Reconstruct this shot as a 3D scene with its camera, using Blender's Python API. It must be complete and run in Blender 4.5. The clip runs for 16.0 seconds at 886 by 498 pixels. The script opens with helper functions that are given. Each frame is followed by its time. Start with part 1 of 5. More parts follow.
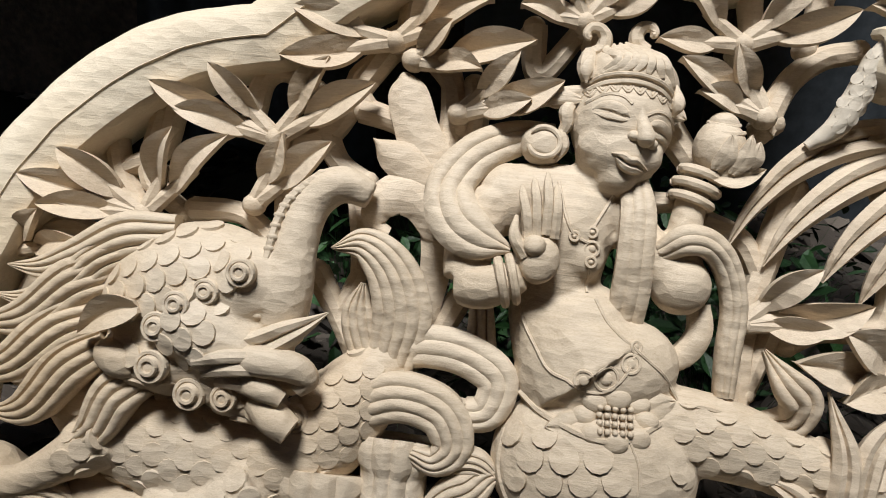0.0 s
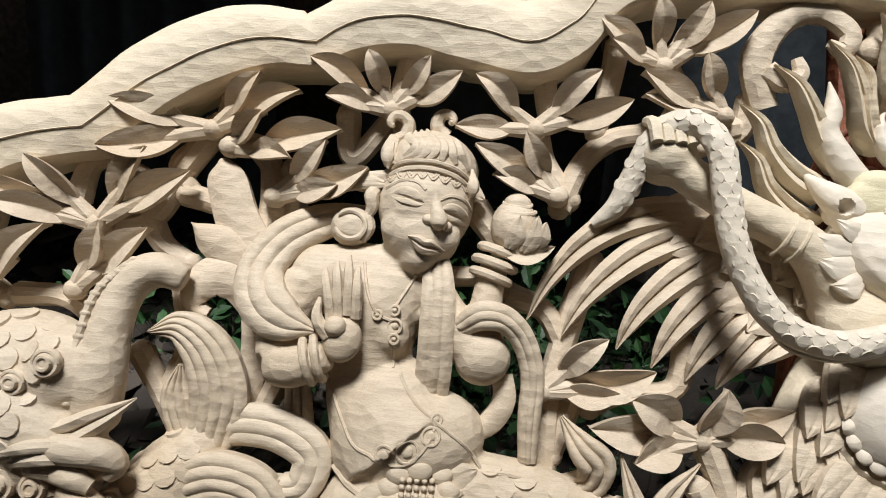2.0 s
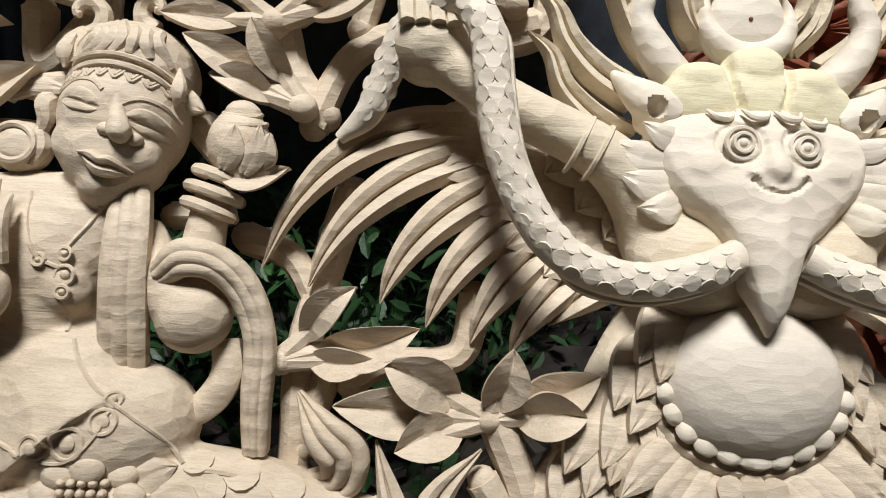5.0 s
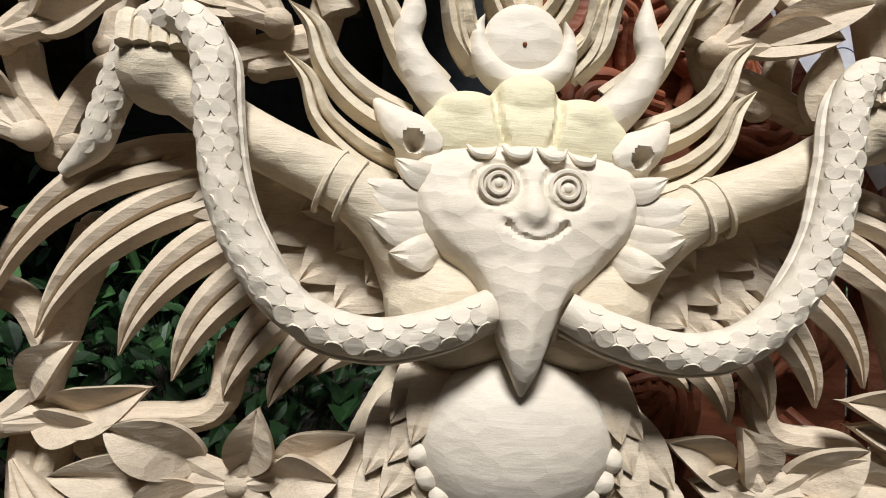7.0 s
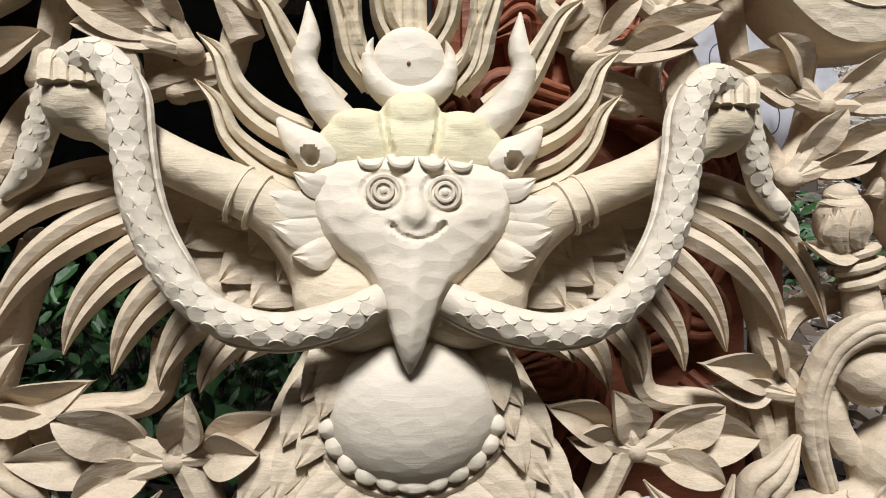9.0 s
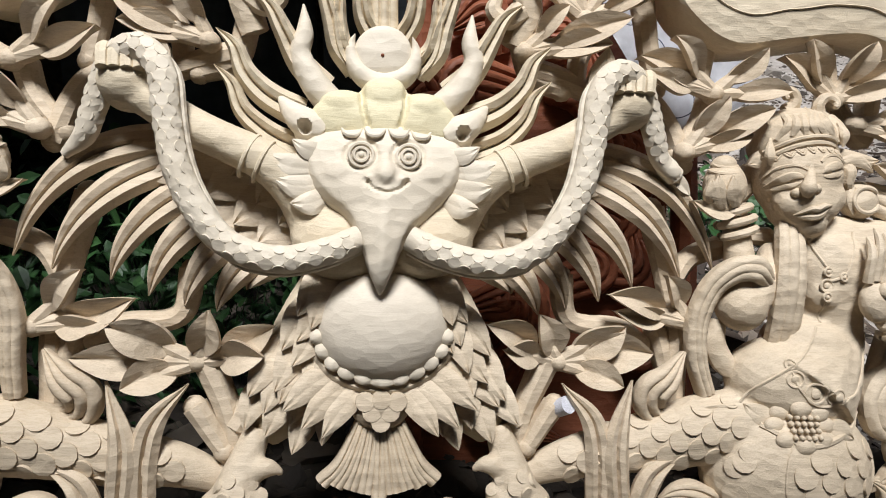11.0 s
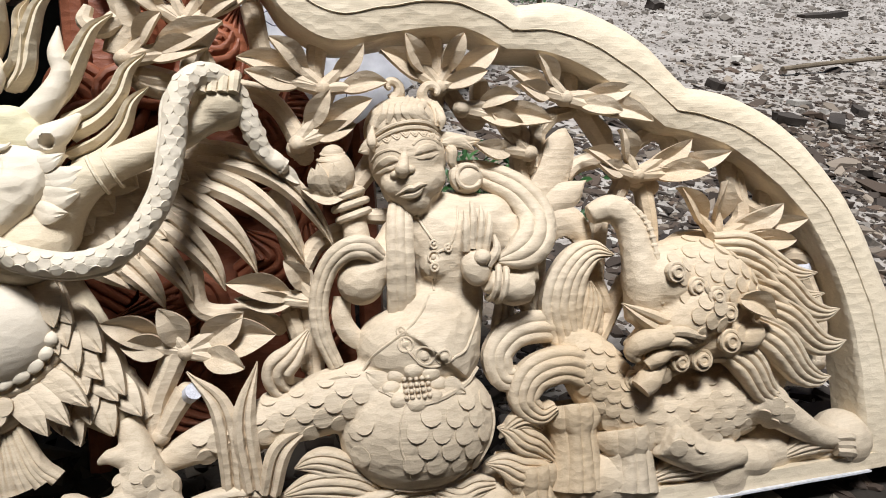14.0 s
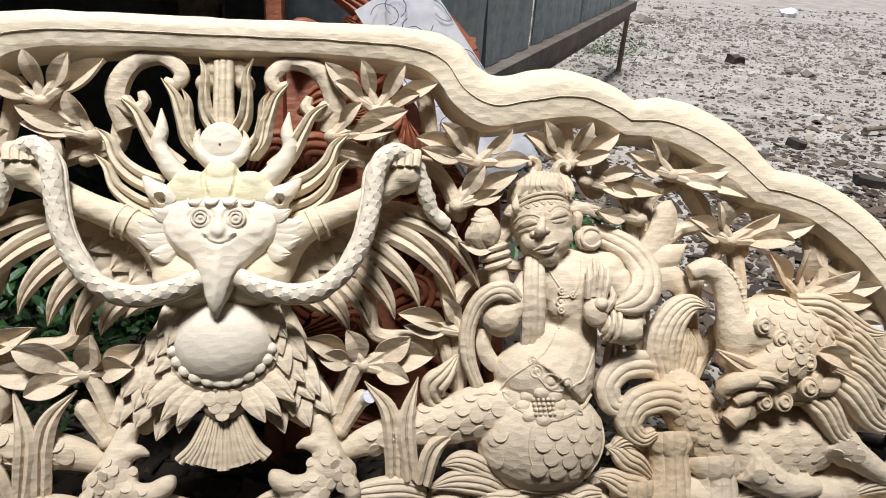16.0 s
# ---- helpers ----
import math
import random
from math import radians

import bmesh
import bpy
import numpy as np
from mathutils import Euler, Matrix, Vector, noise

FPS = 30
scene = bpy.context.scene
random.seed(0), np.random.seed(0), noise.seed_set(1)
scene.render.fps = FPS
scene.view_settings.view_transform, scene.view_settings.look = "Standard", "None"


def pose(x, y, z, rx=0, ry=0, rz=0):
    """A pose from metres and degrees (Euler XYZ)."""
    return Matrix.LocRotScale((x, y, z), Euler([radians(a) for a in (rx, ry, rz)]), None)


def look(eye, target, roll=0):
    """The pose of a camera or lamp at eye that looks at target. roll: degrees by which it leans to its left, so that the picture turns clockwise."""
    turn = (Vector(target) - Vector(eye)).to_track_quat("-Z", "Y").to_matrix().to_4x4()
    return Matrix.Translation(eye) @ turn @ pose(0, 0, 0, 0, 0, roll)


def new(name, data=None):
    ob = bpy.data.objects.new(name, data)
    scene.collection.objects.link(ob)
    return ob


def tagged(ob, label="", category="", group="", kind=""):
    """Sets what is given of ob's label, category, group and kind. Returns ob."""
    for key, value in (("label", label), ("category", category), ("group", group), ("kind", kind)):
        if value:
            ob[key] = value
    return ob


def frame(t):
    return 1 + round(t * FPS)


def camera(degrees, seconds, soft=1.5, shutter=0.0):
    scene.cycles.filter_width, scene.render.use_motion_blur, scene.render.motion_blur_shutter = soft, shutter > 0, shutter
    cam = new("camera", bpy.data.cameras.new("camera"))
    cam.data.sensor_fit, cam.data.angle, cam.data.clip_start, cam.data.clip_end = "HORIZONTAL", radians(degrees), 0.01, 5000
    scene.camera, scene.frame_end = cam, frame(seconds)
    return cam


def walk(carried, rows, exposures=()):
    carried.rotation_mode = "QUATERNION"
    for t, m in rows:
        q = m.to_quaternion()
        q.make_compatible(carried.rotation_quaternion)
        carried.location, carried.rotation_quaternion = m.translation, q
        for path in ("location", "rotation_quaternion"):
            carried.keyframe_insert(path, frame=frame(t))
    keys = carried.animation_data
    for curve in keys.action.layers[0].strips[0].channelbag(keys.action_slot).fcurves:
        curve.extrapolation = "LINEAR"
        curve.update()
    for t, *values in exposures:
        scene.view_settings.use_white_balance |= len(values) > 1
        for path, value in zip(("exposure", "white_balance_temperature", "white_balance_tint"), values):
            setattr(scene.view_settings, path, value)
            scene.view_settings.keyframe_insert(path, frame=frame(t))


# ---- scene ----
# The camera: a handheld pass along a carved wooden panel that leans back, from its one end to the other.
cam = camera(66.3, 16.0, soft=1.0)
ROWS = [
    (0.0, -0.5013, -0.3645, 0.5437, 62.66, -3.46, 7.22),
    (0.5, -0.4723, -0.3596, 0.5597, 63.44, -3.05, 6.44),
    (1.0, -0.4381, -0.3618, 0.5850, 65.33, -3.90, 5.17),
    (1.5, -0.4089, -0.3620, 0.5996, 65.55, -3.76, 3.93),
    (2.0, -0.3813, -0.3601, 0.5988, 65.56, -3.62, 3.17),
    (2.5, -0.3498, -0.3461, 0.5896, 63.60, -3.54, 2.31),
    (3.0, -0.3426, -0.3369, 0.5708, 58.70, -3.22, 2.31),
    (3.5, -0.3242, -0.3262, 0.5417, 56.80, -3.08, 3.04),
    (4.0, -0.2961, -0.3010, 0.5046, 59.18, -3.07, 2.70),
    (4.5, -0.2555, -0.2751, 0.4874, 64.18, -2.52, 1.85),
    (5.0, -0.2071, -0.2520, 0.4969, 67.07, -3.75, 0.29),
    (7.5, -0.0600, -0.2022, 0.5416, 66.06, -4.56, -4.13),
    (8.0, -0.0392, -0.2240, 0.5607, 65.81, -3.43, -4.90),
    (8.5, -0.0308, -0.2321, 0.5581, 65.18, -3.12, -5.05),
    (11.0, -0.0193, -0.3844, 0.6054, 62.21, -4.28, -5.43),
    (11.5, 0.0135, -0.3841, 0.6050, 63.24, -4.75, -6.56),
    (12.0, 0.0539, -0.3916, 0.6101, 63.25, -3.96, -7.83),
    (12.5, 0.0959, -0.4028, 0.6092, 63.00, -2.84, -9.02),
    (13.0, 0.1578, -0.4118, 0.6044, 62.64, -3.21, -10.40),
    (13.5, 0.2056, -0.4463, 0.6201, 62.56, -3.79, -11.86),
    (14.0, 0.2537, -0.4723, 0.6362, 62.52, -3.28, -14.29),
    (14.5, 0.2561, -0.5052, 0.6554, 63.14, -2.78, -15.33),
    (15.0, 0.2237, -0.5340, 0.6843, 62.64, -2.56, -12.94),
    (15.5, 0.1785, -0.5660, 0.6969, 63.58, -3.04, -10.56),
    (16.0, 0.1298, -0.5994, 0.7200, 65.13, -3.68, -8.34),
]
EXPOSURES = [(0.0, 0.06), (1.5, 0.18), (2.5, -0.08), (3.0, -0.14), (3.5, -0.04), (5.0, 0.08), (8.5, 0.08), (11.0, 0.12), (13.0, 0.20), (14.5, 0.32), (16.0, 0.32)]
walk(cam, [(t, pose(x, y, z, rx, ry, rz)) for t, x, y, z, rx, ry, rz in ROWS], EXPOSURES)

# ---- light: a bright overcast day ----
world = bpy.data.worlds.new("sky")
scene.world = world
world.use_nodes = True
sky = world.node_tree.nodes.new("ShaderNodeTexSky")
sky.sky_type, sky.sun_disc = "NISHITA", False
sky.sun_elevation, sky.sun_rotation = radians(76), radians(201)
sky.air_density, sky.dust_density = 1.0, 3.0
back = world.node_tree.nodes["Background"]
world.node_tree.links.new(sky.outputs[0], back.inputs[0])
back.inputs[1].default_value = 0.034
sun = new("sun", bpy.data.lights.new("sun", "SUN"))
sun.data.energy, sun.data.angle, sun.data.color = 5.0, radians(15), (0.97, 0.98, 1.0)
sun.matrix_world = look((-0.45, -1.15, 5.0), (0, 0, 0))


# ---- materials ----
def material(name, rough=0.6, metal=0.0):
    m = bpy.data.materials.new(name)
    m.use_nodes = True
    nt = m.node_tree
    b = nt.nodes["Principled BSDF"]
    b.inputs["Roughness"].default_value, b.inputs["Metallic"].default_value = rough, metal
    return m, nt, b


def node(nt, kind, **values):
    n = nt.nodes.new(kind)
    for key, value in values.items():
        n.inputs[key.replace("_", " ")].default_value = value
    return n


def ramp(nt, source, *stops):
    r = nt.nodes.new("ShaderNodeValToRGB")
    els = r.color_ramp.elements
    while len(els) < len(stops):
        els.new(0.5)
    for e, (p, c) in zip(els, stops):
        e.position, e.color = p, (*c, 1)
    nt.links.new(source, r.inputs[0])
    return r.outputs[0]


def mix(nt, a, b, fac, mode="MIX"):
    m = nt.nodes.new("ShaderNodeMix")
    m.data_type, m.blend_type = "RGBA", mode
    for key, value in ((0, fac), (6, a), (7, b)):
        if isinstance(value, (int, float)):
            m.inputs[key].default_value = value
        elif isinstance(value, tuple):
            m.inputs[key].default_value = (*value, 1)
        else:
            nt.links.new(value, m.inputs[key])
    return m.outputs[2]


def coords(nt, scale=(1, 1, 1), turn=(0, 0, 0)):
    place = nt.nodes.new("ShaderNodeNewGeometry")
    mp = nt.nodes.new("ShaderNodeMapping")
    mp.inputs["Scale"].default_value, mp.inputs["Rotation"].default_value = scale, turn
    nt.links.new(place.outputs["Position"], mp.inputs[0])
    return mp.outputs[0]


def noise_of(nt, vector, scale, detail=4.0, rough=0.55):
    n = node(nt, "ShaderNodeTexNoise", Scale=scale, Detail=detail, Roughness=rough)
    nt.links.new(vector, n.inputs["Vector"])
    return n.outputs[0]


def bump(nt, b, *layers):
    last = None
    for height, strength, distance in layers:
        n = node(nt, "ShaderNodeBump", Strength=strength, Distance=distance)
        nt.links.new(height, n.inputs["Height"])
        if last:
            nt.links.new(last, n.inputs["Normal"])
        last = n.outputs[0]
    nt.links.new(last, b.inputs["Normal"])


def wood(name, dark, mid, pale, rough=0.6, grain=1.0, chisel=1.0):
    """Bare carved wood: fine long grain, broad tone changes, shallow gouge cuts."""
    m, nt, b = material(name, rough)
    bend = noise_of(nt, coords(nt), 3.0, 2.0)
    lines = noise_of(nt, coords(nt, (5, 70, 110), (0, 0.10, 0)), 4.0, 5.0, 0.62)
    broad = noise_of(nt, coords(nt, (1, 1.6, 2.2)), 5.0, 3.0)
    pores = noise_of(nt, coords(nt, (45, 420, 620), (0, 0.10, 0)), 3.0, 3.0, 0.7)
    specks = noise_of(nt, coords(nt), 420.0, 2.0)
    info = nt.nodes.new("ShaderNodeObjectInfo")
    tone = ramp(nt, broad, (0.30, mid), (0.70, pale))
    tone = mix(nt, tone, ramp(nt, lines, (0.32, dark), (0.60, pale)), 0.26 * grain)
    tone = mix(nt, tone, ramp(nt, pores, (0.36, dark), (0.52, pale)), 0.20 * grain)
    tone = mix(nt, tone, ramp(nt, specks, (0.30, dark), (0.40, pale)), 0.10 * grain)
    tone = mix(nt, tone, ramp(nt, info.outputs["Random"], (0.0, tuple(c * 0.84 for c in mid)), (1.0, pale)), 0.22)
    tone = mix(nt, tone, ramp(nt, bend, (0.56, (1.0, 1.0, 1.0)), (0.70, (0.97, 0.90, 0.80))), 0.8, "MULTIPLY")
    nt.links.new(tone, b.inputs["Base Color"])
    cells = node(nt, "ShaderNodeTexVoronoi", Scale=100.0)
    cells.feature = "F1"
    nt.links.new(coords(nt, (0.55, 1.0, 1.0), (0, 0.35, 0)), cells.inputs["Vector"])
    bump(nt, b, (cells.outputs["Distance"], 0.38 * chisel, 0.004), (lines, 0.30 * grain, 0.0016), (pores, 0.30 * grain, 0.0006))
    b.inputs["Specular IOR Level"].default_value = 0.32
    return m


WOOD = wood("pale_wood", (0.27, 0.180, 0.105), (0.53, 0.418, 0.285), (0.685, 0.583, 0.445), grain=1.1, chisel=1.0)
WOOD_RIM = wood("rim_wood", (0.44, 0.32, 0.20), (0.64, 0.525, 0.37), (0.77, 0.67, 0.51), grain=1.0, chisel=0.8)
WOOD_LEAF = wood("leaf_wood", (0.28, 0.185, 0.105), (0.53, 0.413, 0.28), (0.68, 0.573, 0.435), grain=1.2, chisel=0.9)
WOOD_HEAD = wood("bleached_wood", (0.45, 0.35, 0.235), (0.625, 0.54, 0.415), (0.735, 0.66, 0.54), grain=0.55, chisel=0.9)
WOOD_ARM = wood("smooth_wood", (0.40, 0.285, 0.17), (0.595, 0.485, 0.335), (0.72, 0.63, 0.475), grain=1.1, chisel=0.9)
WOOD_BELLY = wood("grey_smooth_wood", (0.44, 0.36, 0.27), (0.64, 0.555, 0.44), (0.75, 0.675, 0.56), grain=0.6, chisel=0.5)
WOOD_CROWN = wood("yellowish_wood", (0.46, 0.37, 0.19), (0.66, 0.58, 0.36), (0.76, 0.69, 0.48), chisel=0.6)
RED = wood("red_stained_wood", (0.07, 0.018, 0.008), (0.19, 0.055, 0.026), (0.30, 0.105, 0.055), rough=0.5)


def plain(name, colours, scale=6.0, rough=0.7, metal=0.0, height=0.004, stretch=(1, 1, 1)):
    m, nt, b = material(name, rough, metal)
    big = noise_of(nt, coords(nt, stretch), scale, 6.0, 0.6)
    fine = noise_of(nt, coords(nt), scale * 14, 4.0, 0.6)
    n = len(colours)
    tone = ramp(nt, big, *[(0.3 + 0.4 * i / max(1, n - 1), c) for i, c in enumerate(colours)])
    tone = mix(nt, tone, ramp(nt, fine, (0.35, tuple(c * 0.5 for c in colours[0])), (0.65, colours[-1])), 0.35)
    nt.links.new(tone, b.inputs["Base Color"])
    bump(nt, b, (big, 0.4, height), (fine, 0.4, height * 0.25))
    return m


def scattered(name, colours, rough=0.85):
    """Tone by island, for many loose pieces in one mesh."""
    m, nt, b = material(name, rough)
    geo = nt.nodes.new("ShaderNodeNewGeometry")
    n = len(colours)
    tone = ramp(nt, geo.outputs["Random Per Island"], *[(i / max(1, n - 1), c) for i, c in enumerate(colours)])
    fine = noise_of(nt, coords(nt), 160.0, 4.0)
    tone = mix(nt, tone, ramp(nt, fine, (0.3, tuple(c * 0.4 for c in colours[0])), (0.65, tuple(c * 0.8 for c in colours[-1]))), 0.3)
    nt.links.new(tone, b.inputs["Base Color"])
    bump(nt, b, (fine, 0.5, 0.002))
    return m


DIRT = plain("dirt", ((0.17, 0.148, 0.128), (0.31, 0.275, 0.245), (0.46, 0.425, 0.39)), 3.0, 0.95, 0.0, 0.02)


def darken_earth(m, dark, x_edge, y_edge):
    """Darkens the earth with a ragged edge behind and before the panel: leaf mould with shade painted in."""
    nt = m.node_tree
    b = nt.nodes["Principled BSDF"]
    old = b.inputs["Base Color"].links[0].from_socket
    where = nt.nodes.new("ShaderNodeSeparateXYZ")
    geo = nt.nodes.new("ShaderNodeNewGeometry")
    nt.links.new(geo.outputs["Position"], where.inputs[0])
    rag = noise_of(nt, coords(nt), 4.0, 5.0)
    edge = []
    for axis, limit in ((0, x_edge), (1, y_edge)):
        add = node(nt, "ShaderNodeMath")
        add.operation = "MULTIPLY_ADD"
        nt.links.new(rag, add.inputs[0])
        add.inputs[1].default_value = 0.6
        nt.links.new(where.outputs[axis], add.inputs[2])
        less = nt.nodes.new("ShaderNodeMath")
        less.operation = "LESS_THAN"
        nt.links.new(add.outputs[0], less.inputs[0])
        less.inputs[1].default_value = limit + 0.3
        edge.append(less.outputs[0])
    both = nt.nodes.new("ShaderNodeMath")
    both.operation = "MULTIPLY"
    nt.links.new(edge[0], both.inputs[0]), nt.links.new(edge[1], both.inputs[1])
    # dark colour before the panel cuts the light bounced onto its foot
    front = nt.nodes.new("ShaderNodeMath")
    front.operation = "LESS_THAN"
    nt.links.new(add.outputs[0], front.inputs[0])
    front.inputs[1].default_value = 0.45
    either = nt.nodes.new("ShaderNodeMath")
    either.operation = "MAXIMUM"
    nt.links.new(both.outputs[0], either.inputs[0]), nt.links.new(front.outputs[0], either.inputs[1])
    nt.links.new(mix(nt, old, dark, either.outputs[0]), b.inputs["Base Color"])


darken_earth(DIRT, (0.030, 0.024, 0.018), 0.55, 1.3)
# dead leaves, toned down further to carry the shade behind the panel
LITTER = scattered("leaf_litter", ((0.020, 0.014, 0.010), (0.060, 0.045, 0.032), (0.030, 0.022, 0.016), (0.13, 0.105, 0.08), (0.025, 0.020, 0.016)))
CHIPS = scattered("wood_chips", ((0.022, 0.015, 0.011), (0.10, 0.068, 0.047), (0.04, 0.029, 0.022), (0.05, 0.036, 0.027), (0.38, 0.31, 0.24), (0.035, 0.026, 0.02), (0.15, 0.10, 0.07), (0.028, 0.02, 0.016)))
GRAVEL = scattered("gravel", ((0.07, 0.06, 0.05), (0.24, 0.215, 0.19), (0.13, 0.11, 0.09), (0.58, 0.55, 0.50), (0.17, 0.14, 0.115), (0.30, 0.26, 0.22)))
WEED = scattered("weed_leaves", ((0.014, 0.045, 0.014), (0.032, 0.10, 0.026), (0.02, 0.065, 0.018), (0.055, 0.14, 0.038)), 0.5)
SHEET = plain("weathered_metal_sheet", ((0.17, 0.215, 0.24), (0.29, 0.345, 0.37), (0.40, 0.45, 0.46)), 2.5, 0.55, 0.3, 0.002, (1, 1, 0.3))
# the same sheet metal with the shade behind the panel put into its colour
SHEET_SHADED = plain("shaded_metal_sheet", ((0.022, 0.027, 0.032), (0.045, 0.053, 0.060), (0.075, 0.085, 0.092)), 2.5, 0.5, 0.3, 0.002, (1, 1, 0.3))
SOOT = plain("dark_earth_wall", ((0.07, 0.058, 0.050), (0.19, 0.150, 0.124), (0.32, 0.25, 0.205)), 5.0, 0.9, 0.0, 0.02)
RUST = plain("rusty_rail", ((0.06, 0.045, 0.035), (0.14, 0.11, 0.09), (0.22, 0.19, 0.165)), 9.0, 0.85)
PAPER = plain("drawing_paper", ((0.80, 0.81, 0.87), (0.86, 0.87, 0.91)), 3.0, 0.9, 0.0, 0.0005)
INK = plain("pen_ink", ((0.03, 0.035, 0.09), (0.05, 0.055, 0.12)), 3.0, 0.6)
PAINT = plain("white_paint", ((0.60, 0.61, 0.64), (0.78, 0.79, 0.82)), 12.0, 0.6, 0.0, 0.001)
TWIG = plain("dry_twig", ((0.10, 0.075, 0.05), (0.24, 0.19, 0.13)), 9.0, 0.9)
PINK = plain("dowel_end", ((0.55, 0.55, 0.60), (0.68, 0.68, 0.74)), 40.0, 0.8)


# ---- shaping ----
from mathutils.bvhtree import BVHTree

LEAN_BACK = 28.0
PANEL = pose(0, 0, 0.03, -LEAN_BACK, 0, 0)


def V(p):
    """A place on the panel: along it, up it, out of it."""
    return Vector((p[0], -p[2], p[1]))


def along(points, n):
    """A smooth run of n places through the points (any number of values each)."""
    p = np.array(points, float)
    if len(p) == 2:
        return p[0] + (p[1] - p[0]) * np.linspace(0, 1, n)[:, None]
    q = np.vstack([2 * p[0] - p[1], p, 2 * p[-1] - p[-2]])
    out = []
    for s in np.linspace(0, len(p) - 1, n):
        i = min(int(s), len(p) - 2)
        f, (a, b, c, d) = s - i, q[i:i + 4]
        out.append(0.5 * (2 * b + (c - a) * f + (2 * a - 5 * b + 4 * c - d) * f * f + (3 * b - a - 3 * c + d) * f ** 3))
    return np.array(out)


def circle(n=10, top=1.0):
    return [(math.cos(2 * math.pi * i / n), top * math.sin(2 * math.pi * i / n)) for i in range(n)]


def grooved(k, depth=0.45, n=5, under=-0.8):
    """A broad strip's section with k rounded ridges on its face."""
    face = []
    for i in range(k * n + 1):
        b = 1 - 2 * i / (k * n)
        ridge = abs(math.sin(math.pi * i / n))
        face.append((b, (1 - depth) * (1 - 0.55 * b * b) + depth * ridge ** 0.6))
    return face + [(-0.96, under), (0.96, under)]


FEATHER = [(1, 0.1), (0.55, 0.75), (0.16, 0.55), (0.0, 0.05), (-0.16, 0.6), (-0.6, 0.85), (-1, 0.1), (-0.8, -0.8), (0.8, -0.8)]


def sweep(bm, points, wide, thick, section, n=24, facing=(0, 0, 1)):
    """Carries a section along a path; wide and thick are half sizes along it."""
    path = along(points, n)
    spread = lambda v: along([[x] for x in v], n)[:, 0] if isinstance(v, (list, tuple)) else np.full(n, v)
    wide, thick = np.maximum(spread(wide), 0.0004), np.maximum(spread(thick), 0.0004)
    places = [V(p) for p in path]
    out, rings = V(facing), []
    for i in range(n):
        t = (places[min(i + 1, n - 1)] - places[max(i - 1, 0)]).normalized()
        up = (out - t * out.dot(t))
        up = up.normalized() if up.length > 1e-4 else Vector((0, 0, 1))
        side = t.cross(up)
        rings.append([bm.verts.new(places[i] + side * (b * wide[i]) + up * (h * thick[i])) for b, h in section])
    k = len(section)
    for a, b in zip(rings, rings[1:]):
        for j in range(k):
            bm.faces.new((a[j], a[(j + 1) % k], b[(j + 1) % k], b[j]))
    for ring, sense in ((rings[0], 1), (rings[-1], -1)):
        mid = bm.verts.new(sum((v.co for v in ring), Vector()) / k)
        for j in range(k):
            bm.faces.new((ring[j], ring[(j + 1) % k], mid)[::sense])
    return bm


def tube(bm, points, radius, n=18, seg=10, top=1.0):
    r = radius
    t = [x * top for x in r] if isinstance(r, (list, tuple)) else r * top
    return sweep(bm, points, r, t, circle(seg), n)


def blob(bm, centre, radii, turn=0.0, seg=20):
    """An ellipsoid; turn: degrees in the panel's plane."""
    m = Matrix.Translation(V(centre)) @ Matrix.Rotation(radians(-turn), 4, "Y") @ Matrix.Diagonal((radii[0], radii[2], radii[1], 1))
    bmesh.ops.create_uvsphere(bm, u_segments=seg, v_segments=max(6, seg // 2 + 1), radius=1, matrix=m)
    return bm


def leaf(bm, base, tip, width, bow=0.0, lift=0.012, cup=0.45, thick=0.008, n=12):
    """A carved leaf blade with a folded midrib, a pointed tip and a solid edge. base and tip: along, up, out."""
    b, t = np.array(base, float), np.array(tip, float)
    run = t - b
    length = math.hypot(run[0], run[1])
    side = np.array((-run[1], run[0], 0)) / max(length, 1e-6)
    across = (-1, -0.72, -0.36, -0.06, 0.06, 0.36, 0.72, 1)
    top, low = [], []
    for i in range(n + 1):
        s = i / n
        half = width * (math.sin(math.pi * min(1, s * 0.94 + 0.06) ** 0.82) ** 0.85 + 0.05 * (1 - s))
        mid = b + run * s + side * (bow * length * math.sin(math.pi * s)) + np.array((0, 0, lift * math.sin(math.pi * s * 0.75)))
        row, under = [], []
        for c in across:
            fold = cup * half * (abs(c) ** 1.3) - (0.14 * width if abs(c) < 0.1 else 0)
            p = mid + side * (c * half) + np.array((0, 0, fold - 0.35 * cup * half))
            row.append(bm.verts.new(V(p)))
            under.append(bm.verts.new(V(p - np.array((0, 0, thick * (1.3 - 0.5 * abs(c)))))))
        top.append(row), low.append(under)
    k = len(across)
    for i in range(n):
        for j in range(k - 1):
            bm.faces.new((top[i][j], top[i][j + 1], top[i + 1][j + 1], top[i + 1][j]))
            bm.faces.new((low[i][j], low[i + 1][j], low[i + 1][j + 1], low[i][j + 1]))
        for j in (0, k - 1):
            bm.faces.new((top[i][j], top[i + 1][j], low[i + 1][j], low[i][j]))
    for i in (0, n):
        for j in range(k - 1):
            bm.faces.new((top[i][j], low[i][j], low[i][j + 1], top[i][j + 1]))
    return bm


